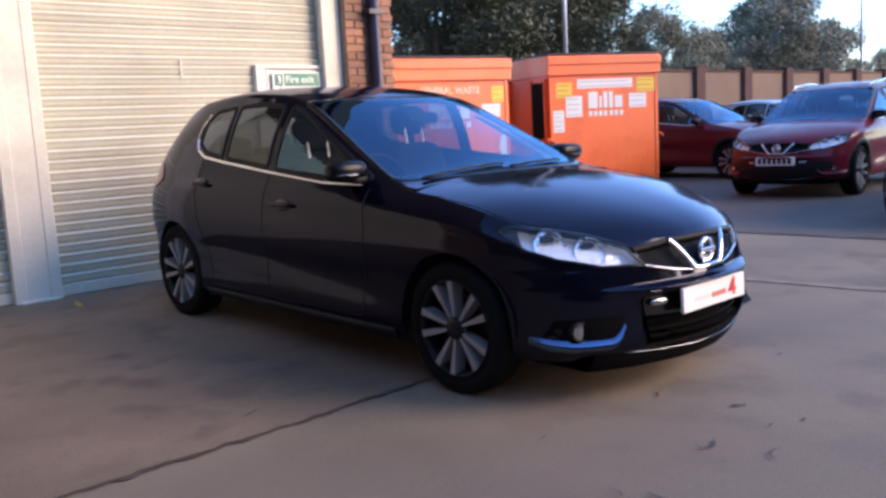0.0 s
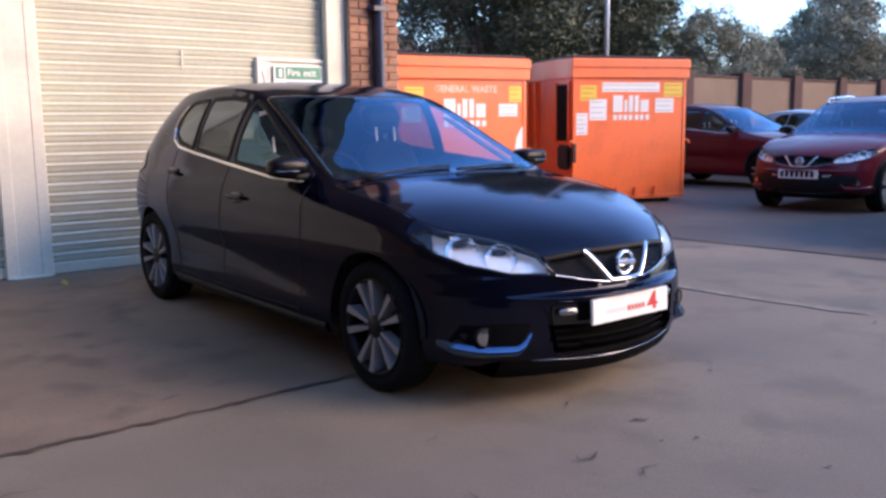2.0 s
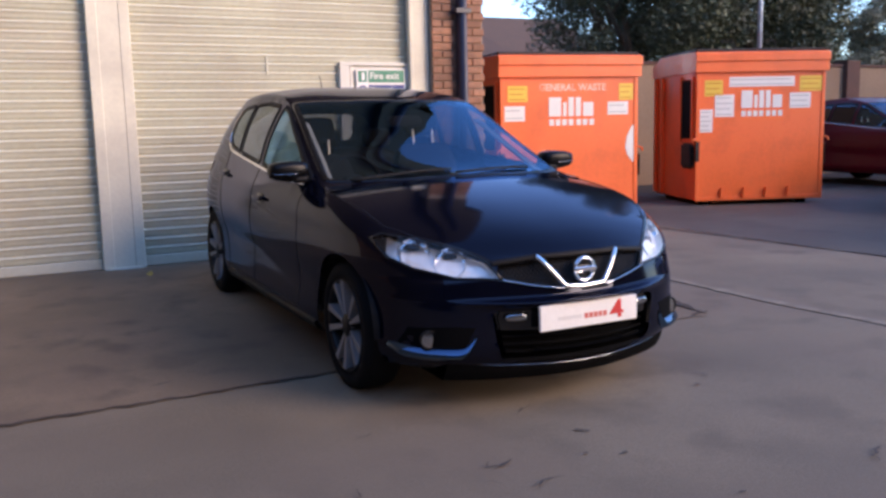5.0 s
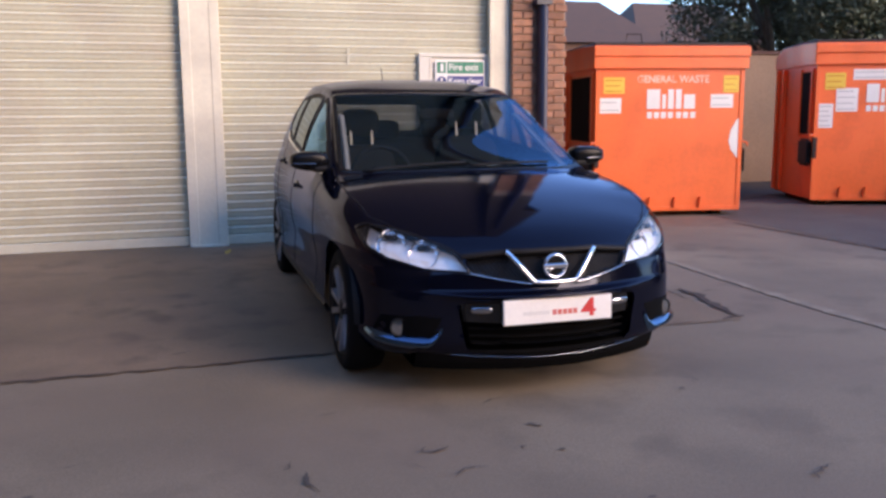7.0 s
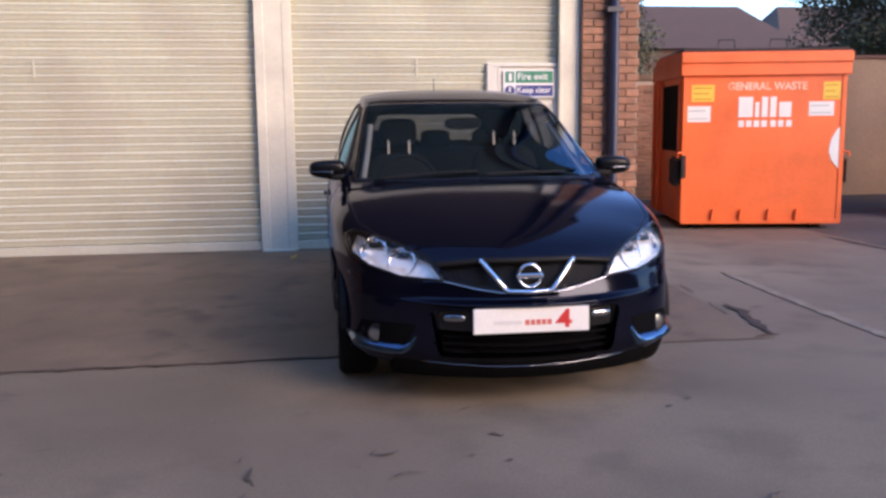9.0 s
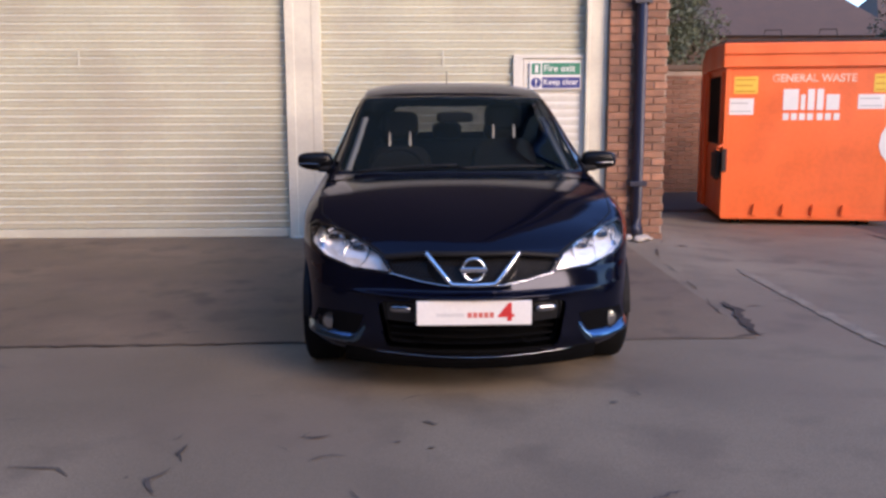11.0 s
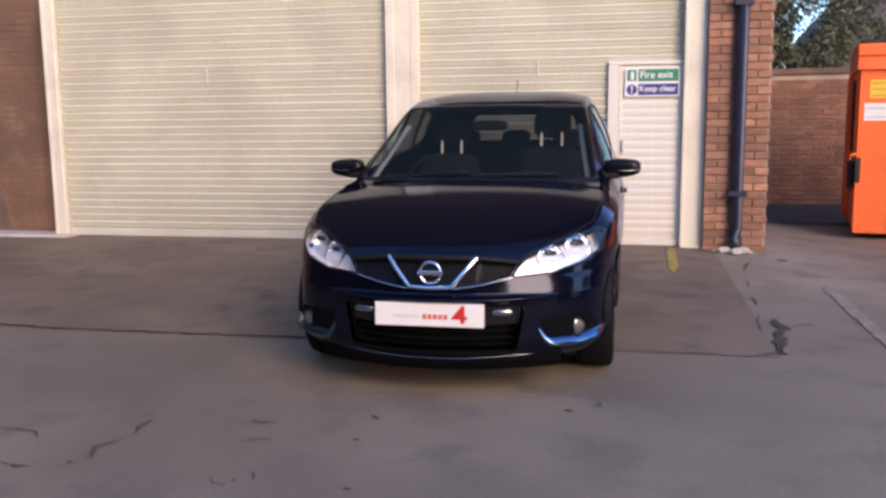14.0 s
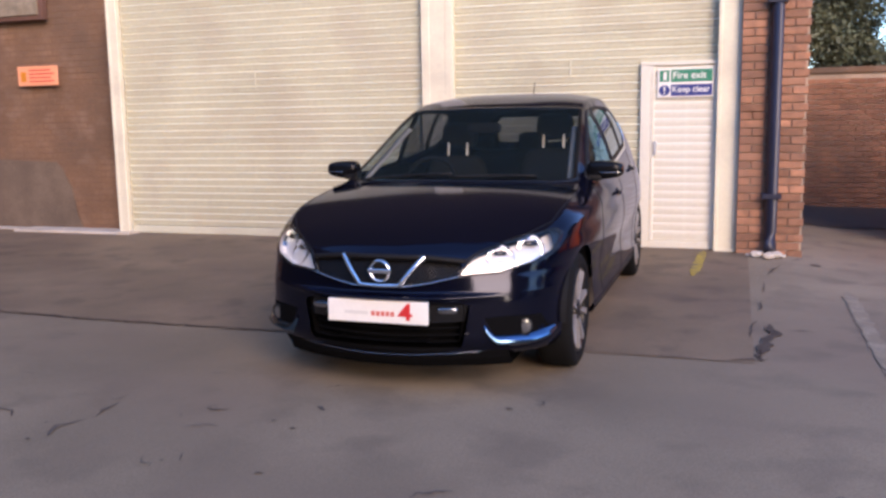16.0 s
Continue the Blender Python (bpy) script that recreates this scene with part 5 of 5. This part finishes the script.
        out = (nrm if nrm.y < 0 else -nrm) + Vector((0, -1.5, 0))
        seat_at = Matrix.Translation(hit + Vector((0, -0.006, 0))) @ Vector((0, -1, 0)).rotation_difference(out).to_matrix().to_4x4()
        bm = bmesh.new()
        lathe(bm, [(0.042, 0.03), (0.042, -0.004), (0.038, -0.007), (0.033, 0.0)], 24, "y")
        bmesh.ops.transform(bm, matrix=seat_at, verts=bm.verts[:])
        fog = part("fog_lamp", bm, PLASTIC, car, smooth=True)
        bm = bmesh.new()
        lathe(bm, [(0.034, -0.001), (0.02, -0.003), (0.0, -0.004)], 24, "y")
        bmesh.ops.transform(bm, matrix=seat_at, verts=bm.verts[:])
        part("fog_lens", bm, TRIMMETAL, fog, smooth=True)
        # a winglet under the fog lamp: its top slopes out and looks up at the sky, its inner end turns up
        fin = curve([(0.50, 0.365), (0.525, 0.328), (0.56, 0.306), (0.66, 0.304), (0.785, 0.318)])
        bm = bmesh.new()
        rings = []
        for k in range(29):
            x = 0.50 + 0.285 * k / 28
            z = fin(x)
            swell = min(1.0, (k + 1) / 6, (29.5 - k) / 5)
            ring = []
            for dz, out in ((0.006, -0.004), (0.003, 0.004), (-0.024, 0.036), (-0.031, 0.034), (-0.05, 0.006), (-0.06, -0.004)):
                hit, nrm = skin.drop(x * s, z + dz * (0.4 + 0.6 * swell), fw)
                way_out = Vector((nrm.x, nrm.y, 0)).normalized()
                ring.append(bm.verts.new(hit + (way_out if way_out.y < 0 else -way_out) * out * swell))
            rings.append(ring)
        for a, b in zip(rings[:-1], rings[1:]):
            for q in range(5):
                bm.faces.new((a[q], b[q], b[q + 1], a[q + 1]))
        bmesh.ops.recalc_face_normals(bm, faces=bm.faces[:])
        part("bumper_winglet", bm, paint if clad else SKY_SATIN, car, "" if clad else "dark satin metal winglet, reflected sky blue put into its colour", smooth=True)
    # nose
    shape("grille_panel", GRILLE, AHEAD, -0.028, PLASTIC, depth=-0.028)
    bm = bmesh.new()
    for row in range(11):
        z0 = 0.557 + row * 0.0125
        pts = []
        for k in range(81):
            x = -0.38 + 0.76 * k / 80
            z = z0 + (0.0045 if (k + row) % 2 else -0.0045)
            if inside(GRILLE, x, z):
                hit, _ = skin.drop(x, z, AHEAD)
                pts.append(hit + Vector((0, 0.012, 0)))
        if len(pts) > 2:
            tube(bm, pts, 0.0026, 4)
    part("grille_mesh", bm, GLOSSBLACK, car)
    trim("grille_trim", [(-0.212, 0.688), (-0.20, 0.677), (-0.1, 0.557), (0.0, 0.553), (0.1, 0.557), (0.20, 0.677), (0.212, 0.688)], AHEAD, 0.02, CHROME, thick=0.012, lift=0.004, label="chrome V-shaped grille trim")
    trim("grille_header", [(-0.405, 0.668), (-0.2, 0.691), (0.2, 0.691), (0.405, 0.668)], AHEAD, 0.022, PLASTIC, thick=0.006)
    for s in (-1, 1):
        trim("grille_line", [(0.375 * s, 0.598), (0.24 * s, 0.569), (0.11 * s, 0.55)], AHEAD, 0.005, CHROME, thick=0.006, lift=0.006)
    hit, _ = skin.drop(0, 0.626, AHEAD)
    bm = bmesh.new()
    lathe(bm, [(0.043, -0.008), (0.046, -0.02), (0.054, -0.02), (0.057, -0.008)], 36, "y", (0, hit.y, 0.626))
    badge = part("badge", bm, CHROME, car, "round chrome badge", smooth=True)
    part("badge_bar", boxed(-0.06, 0.06, hit.y - 0.026, hit.y - 0.008, 0.615, 0.637, 0.004), CHROME, badge)
    bm = bmesh.new()
    lathe(bm, [(0.0, -0.006), (0.045, -0.006)], 30, "y", (0, hit.y, 0.626))
    part("badge_back", bm, GLOSSBLACK, badge)
    # intake back and bars carry the opening's shade in their colour
    shape("intake_back", INTAKE, AHEAD, -0.07, SHADE_BLACK, depth=-0.07)
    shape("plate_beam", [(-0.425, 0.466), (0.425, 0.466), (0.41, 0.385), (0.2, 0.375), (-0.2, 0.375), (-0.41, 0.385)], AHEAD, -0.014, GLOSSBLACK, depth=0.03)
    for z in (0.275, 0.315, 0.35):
        trim("intake_bar", [(-0.39, z), (0.0, z - 0.006), (0.39, z)], AHEAD, 0.012, SHADE_BLACK, thick=0.006, lift=-0.035)
    bm = bmesh.new()
    rings = []
    for k in range(25):
        x = -0.6 + 0.05 * k
        hit, _ = skin.drop(x, 0.242, AHEAD)
        rings.append([bm.verts.new((x, hit.y + dy, z)) for dy, z in ((0.012, 0.25), (0.006, 0.238), (0.022, 0.19), (0.05, 0.15), (0.45, 0.15), (0.45, 0.25))])
    for a, b in zip(rings[:-1], rings[1:]):
        for q in range(6):
            bm.faces.new((a[q], b[q], b[(q + 1) % 6], a[(q + 1) % 6]))
    bmesh.ops.recalc_face_normals(bm, faces=bm.faces[:])
    part("splitter", bm, SHADE_BLACK, car)
    bm = bmesh.new()
    lip = []
    for k in range(25):
        x = -0.48 + 0.04 * k
        hit, _ = skin.drop(x, 0.242, AHEAD)
        lip.append((x, hit.y + 0.006, 0.232 - 0.016 * (1 - (x / 0.48) ** 2)))
    tube(bm, lip, 0.0018, 6)
    part("lip_line", bm, TRIMMETAL, car, "thin chrome line along the lower lip", smooth=True)
    for s in (-1, 1):
        hit, _ = skin.drop(0.335 * s, 0.44, AHEAD)
        part("bumper_insert", blob((0.335 * s, hit.y - 0.002, 0.44), (0.052, 0.01, 0.016), 0.6, s * 14, 12), TRIMMETAL, car, smooth=True)
    hit, _ = skin.drop(0, 0.435, AHEAD)
    if clad:
        shape("bumper_cladding", [(-0.8, 0.43), (-0.5, 0.46), (0.5, 0.46), (0.8, 0.43), (0.82, 0.21), (-0.82, 0.21)], AHEAD, 0.008, PLASTIC)
    plate = new("number_plate")
    plate.parent, plate.matrix_local = car, pose(0, hit.y - 0.014, 0.46 if clad else 0.435, -3, 0, 0)
    part("board", boxed(-0.26, 0.26, -0.006, 0.01, -0.0555, 0.0555, 0.003), WHITE_P, plate)
    if near:
        for i in range(5):
            part("print_bar", boxed(-0.03 + i * 0.025, -0.011 + i * 0.025, -0.008, -0.004, -0.02, 0.003), RED_PALE, plate)
        part("print_bar", boxed(-0.17, -0.045, -0.0075, -0.004, -0.016, 0.0), PALE_PRINT, plate, "faint grey print")
        bm = bmesh.new()
        prism(bm, [(0.105, -0.016), (0.155, 0.046), (0.17, 0.046), (0.17, -0.004), (0.182, -0.004), (0.182, -0.018), (0.17, -0.018), (0.17, -0.036), (0.15, -0.036), (0.15, -0.018), (0.105, -0.018)], -0.008, -0.004)
        part("print_mark", bm, RED_P, plate)
    else:
        for i in range(7):
            part("print_bar", boxed(-0.23 + i * 0.066, -0.185 + i * 0.066, -0.008, -0.004, -0.035, 0.035), PLASTIC, plate)
    part("underbody", boxed(-0.62, 0.62, -1.7, 1.9, 0.15, 0.24), PLASTIC, car)
    if rails:
        for s in (-1, 1):
            bm = bmesh.new()
            tube(bm, [(s * 0.55, 0.0, 1.40), (s * 0.555, 0.08, 1.47), (s * 0.56, 0.8, 1.515), (s * 0.545, 1.45, 1.47), (s * 0.54, 1.55, 1.40)], 0.016, 8)
            part("roof_rail", bm, CHROME, car, smooth=True)
    # cabin
    part("cabin_floor", boxed(-0.7, 0.7, -0.95, 1.8, 0.25, 0.34), CABIN, car)
    part("dashboard", blob((0, -0.72, 0.80), (0.68, 0.30, 0.165), 0.5), CABIN, car, smooth=True)
    for x, y, z in ((-0.37, 0.22, 0.0), (0.37, 0.16, 0.055)):
        seat = new("front_seat")
        seat.parent = car
        part("cushion", blob((x, -0.05, 0.52), (0.25, 0.27, 0.1), 0.5), FABRIC, seat, smooth=True)
        bm = blob((0, 0, 0), (0.235, 0.085, 0.33), 0.5)
        bmesh.ops.transform(bm, matrix=pose(x, y + 0.03, 0.735 + z, -14, 0, 0), verts=bm.verts[:])
        part("backrest", bm, FABRIC, seat, smooth=True)
        bm = blob((0, 0, 0), (0.135, 0.055, 0.095), 0.55)
        bmesh.ops.transform(bm, matrix=pose(x, y + 0.15, 1.205 + z, -10, 0, 0), verts=bm.verts[:])
        part("headrest", bm, FABRIC, seat, smooth=True)
        for s in (-1, 1):
            bm = bmesh.new()
            tube(bm, [(x + s * 0.073, y + 0.07, 0.98 + z), (x + s * 0.073, y + 0.10, 1.16 + z)], 0.008, 8)
            # plain white stands in for the bright glint on the chrome
            part("headrest_post", bm, WHITE_P, seat, "headrest post painted white for its chrome glint", smooth=True)
    if near:
        bench = new("rear_bench")
        bench.parent = car
        part("cushion", blob((0, 0.85, 0.52), (0.62, 0.26, 0.1), 0.45), FABRIC, bench, smooth=True)
        part("backrest", blob((0, 1.2, 0.78), (0.62, 0.09, 0.29), 0.45), FABRIC, bench, smooth=True)
        for x in (-0.42, 0.0, 0.42):
            part("headrest", blob((x, 1.22, 1.13), (0.12, 0.045, 0.075), 0.55), FABRIC, bench, smooth=True)
        bm = bmesh.new()
        ring = [(0.185 * math.cos(2 * math.pi * k / 32), 0, 0.185 * math.sin(2 * math.pi * k / 32)) for k in range(32)]
        tube(bm, ring, 0.016, 8, True)
        pebble(bm, (0, 0.0, 0), (0.07, 0.03, 0.06), 0.6)
        box(bm, -0.17, 0.17, -0.012, 0.012, -0.02, 0.02, 0.005)
        bmesh.ops.transform(bm, matrix=pose(-0.37, -0.33, 0.90, -24, 0, 0), verts=bm.verts[:])
        part("steering_wheel", bm, CABIN, car, smooth=True)
        part("rear_view_mirror", blob((0, -0.26, 1.27), (0.12, 0.02, 0.035), 0.5), CABIN, car, smooth=True)
        for s in (-1, 1):
            bm = bmesh.new()
            rings = []
            for k in range(13):
                y = -0.82 + 0.66 * k / 12
                a, b = Vector((s * (rail_x(y) - 0.03), y + 0.02, rail_z(y) - 0.035)), Vector((s * (rail_x(y) - 0.06), y + 0.035, rail_z(y) - 0.03))
                inner = Vector((s * -0.012, 0.0, -0.012))
                rings.append([bm.verts.new(p) for p in (a, b, b + inner, a + inner)])
            for a, b in zip(rings[:-1], rings[1:]):
                for q in range(4):
                    bm.faces.new((a[q], b[q], b[(q + 1) % 4], a[(q + 1) % 4]))
            bmesh.ops.recalc_face_normals(bm, faces=bm.faces[:])
            part("pillar_trim", bm, HEADLINING, car, "pale grey cloth pillar trim", smooth=True)
        bm = bmesh.new()
        tube(bm, [(0, 1.24, 1.49), (0, 1.28, 1.57), (0, 1.3, 1.61)], 0.0035, 6)
        part("antenna", bm, PLASTIC, car)
        part("antenna_base", blob((0, 1.24, 1.5), (0.02, 0.03, 0.012), 0.8, 0, 12), PLASTIC, car, smooth=True)
        for x0, x1 in ((-0.62, -0.02), (-0.02, 0.5)):
            bm = bmesh.new()
            pts = []
            for k in range(9):
                x = x0 + (x1 - x0) * k / 8
                hit, nrm = skin.drop(x, -0.985 + 0.06 * (k / 8) + 0.07 * abs(x), UP)
                pts.append(hit + Vector((0, 0, 0.014)))
            tube(bm, pts, 0.008, 6)
            part("wiper", bm, PLASTIC, car, smooth=True)
        for s in (-1, 1):
            way = (s, 0, 0)
            for line in ([(-0.74, 0.93), (-0.76, 0.7), (-0.73, 0.45), (-0.7, 0.285)], [(0.185, 0.99), (0.19, 0.6), (0.185, 0.285)], [(1.0, 1.07), (1.03, 0.86), (0.97, 0.66), (0.88, 0.5), (0.84, 0.285)], [(-0.7, 0.285), (0.1, 0.28), (0.84, 0.285)]):
                trim("shut_line", side_poly(line, s), way, 0.007, PLASTIC, thick=0.0008, lift=0.0012)
            for y, z in ((-0.03, 0.82), (0.96, 0.915)):
                hit, nrm = skin.drop(y * s, z, way)
                h = new("door_handle")
                h.parent = car
                part("cup", blob((hit.x - s * 0.004, y, z), (0.012, 0.085, 0.035), 0.8), GLOSSBLACK, h, smooth=True)
                part("grip", blob((hit.x + s * 0.022, y, z + 0.006), (0.012, 0.105, 0.014), 0.6), paint, h, smooth=True)
            trim("sill_trim", side_poly([(-0.95, 0.225), (0.95, 0.225)], s), way, 0.05, PLASTIC, thick=0.01)
        for s in (-1, 1):
            trim("bonnet_line", [(0.405 * s, -2.03), (0.52 * s, -1.915), (0.64 * s, -1.77), (0.735 * s, -1.6), (0.765 * s, -1.3), (0.77 * s, -1.02)], UP, 0.006, PLASTIC, thick=0.0008, lift=0.001)
    return skin


car = thing("hatchback_car", "gloss black five-door hatchback parked tail to the shutters", "car", (3.555, 4.29, -0.019), 0, 0.8)
hatchback(car, PAINT)



def raised(t, lift, grow):
    """Stands a car higher on larger wheels."""
    for o in t.children:
        if o.name.startswith("wheel"):
            o.scale, o.location.z = (grow, grow, grow), TYRE_R * grow
        else:
            o.location.z += lift


suv = thing("red_suv", "dark red five-door crossover with roof rails, parked", "car", (13.97, 6.1, -0.06), -85, 0, "parked cars")
hatchback(suv, REDPAINT, 0.5, False, True, True)
raised(suv, 0.045, 1.06)
suv.scale = (1.05, 1.02, 1.05)
red_two = thing("red_crossover", "dark red crossover parked beside the waste containers", "car", (16.05, 9.75, -0.06), -4, 0, "parked cars")
hatchback(red_two, REDPAINT, 0.5, False, False, True)
raised(red_two, 0.06, 1.06)
red_two.scale = (1.03, 1.0, 1.03)
silver_car = thing("silver_car", "pale silver hatchback parked before the panel wall", "car", (19.4, 9.3, -0.06), -10, 0, "parked cars")
hatchback(silver_car, GREYPAINT, 0.4, False)
grey_car = thing("grey_hatchback", "silver-grey hatchback parked beside the red crossover", "car", (11.6, 3.06, -0.06), -85, 0, "parked cars")
hatchback(grey_car, GREYPAINT, 0.4, False)
dark_car = thing("dark_blue_car", "dark blue hatchback parked before the panel wall", "car", (22.9, 9.4, -0.06), -10, 0, "parked cars")
hatchback(dark_car, DARKPAINT, 0.4, False)


# ---- bricks, one by one ----
def brick_mesh(length, depth=0.03):
    bm = bmesh.new()
    box(bm, 0, length, 0, depth, 0, 0.065)
    bmesh.ops.bevel(bm, geom=[e for e in bm.edges if all(v.co.y < 1e-6 for v in e.verts)], offset=0.004, segments=1, affect="EDGES")
    me = bpy.data.meshes.new("brick")
    bm.to_mesh(me)
    bm.free()
    return me


def lay(parent, x0, x1, y, z0, z1, mat, seed, skip=()):
    """Stretcher bond with cut bricks at the ends; each brick an object, alike lengths share a mesh."""
    rng = random.Random(seed)
    meshes = {}
    row, z = 0, z0
    while z + 0.065 < z1:
        x = x0 - (0.1125 if row % 2 else 0.0)
        while x < x1 - 0.03:
            a, b = max(x, x0), min(x + 0.215, x1)
            if b - a > 0.04:
                key = round(b - a, 2)
                if key not in meshes:
                    meshes[key] = brick_mesh(b - a)
                    meshes[key].materials.append(mat)
                o = new("brick", meshes[key])
                o.parent = parent
                o.location = (a, y + rng.uniform(-0.0025, 0.0025), z + rng.uniform(-0.001, 0.001))
            x += 0.225
        z += 0.075
        row += 1


lay(pier, 5.19, 5.77, 6.885, 0.0, 3.2, BRICK, 2)
lay(wall_front, -4.4, -1.885, 7.2575, 0.02, 2.85, BRICK_OLD, 3)
rng = random.Random(8)
verts, faces = [], []
for row in range(25):
    z = 0.0 + row * 0.077 - 0.06
    for k in range(21):
        x = 5.82 + k * 0.225 - (0.1125 if row % 2 else 0)
        a, b = max(x, 5.82), x + 0.215
        y = BOUND_Y - rng.uniform(0, 0.006)
        n = len(verts)
        verts += [(px, py, pz) for pz in (z, z + 0.062) for px, py in ((a, y), (b, y), (b, y + 0.03), (a, y + 0.03))]
        faces += [(n, n + 1, n + 5, n + 4), (n + 4, n + 5, n + 6, n + 7), (n + 3, n + 2, n + 1, n), (n, n + 4, n + 7, n + 3), (n + 1, n + 2, n + 6, n + 5)]
me = bpy.data.meshes.new("far_bricks")
me.from_pydata(verts, [], faces)
me.materials.append(BRICK_FAR)
far_bricks = new("far_bricks", me)
far_bricks.parent = boundary
tagged(far_bricks, kind="stuff")
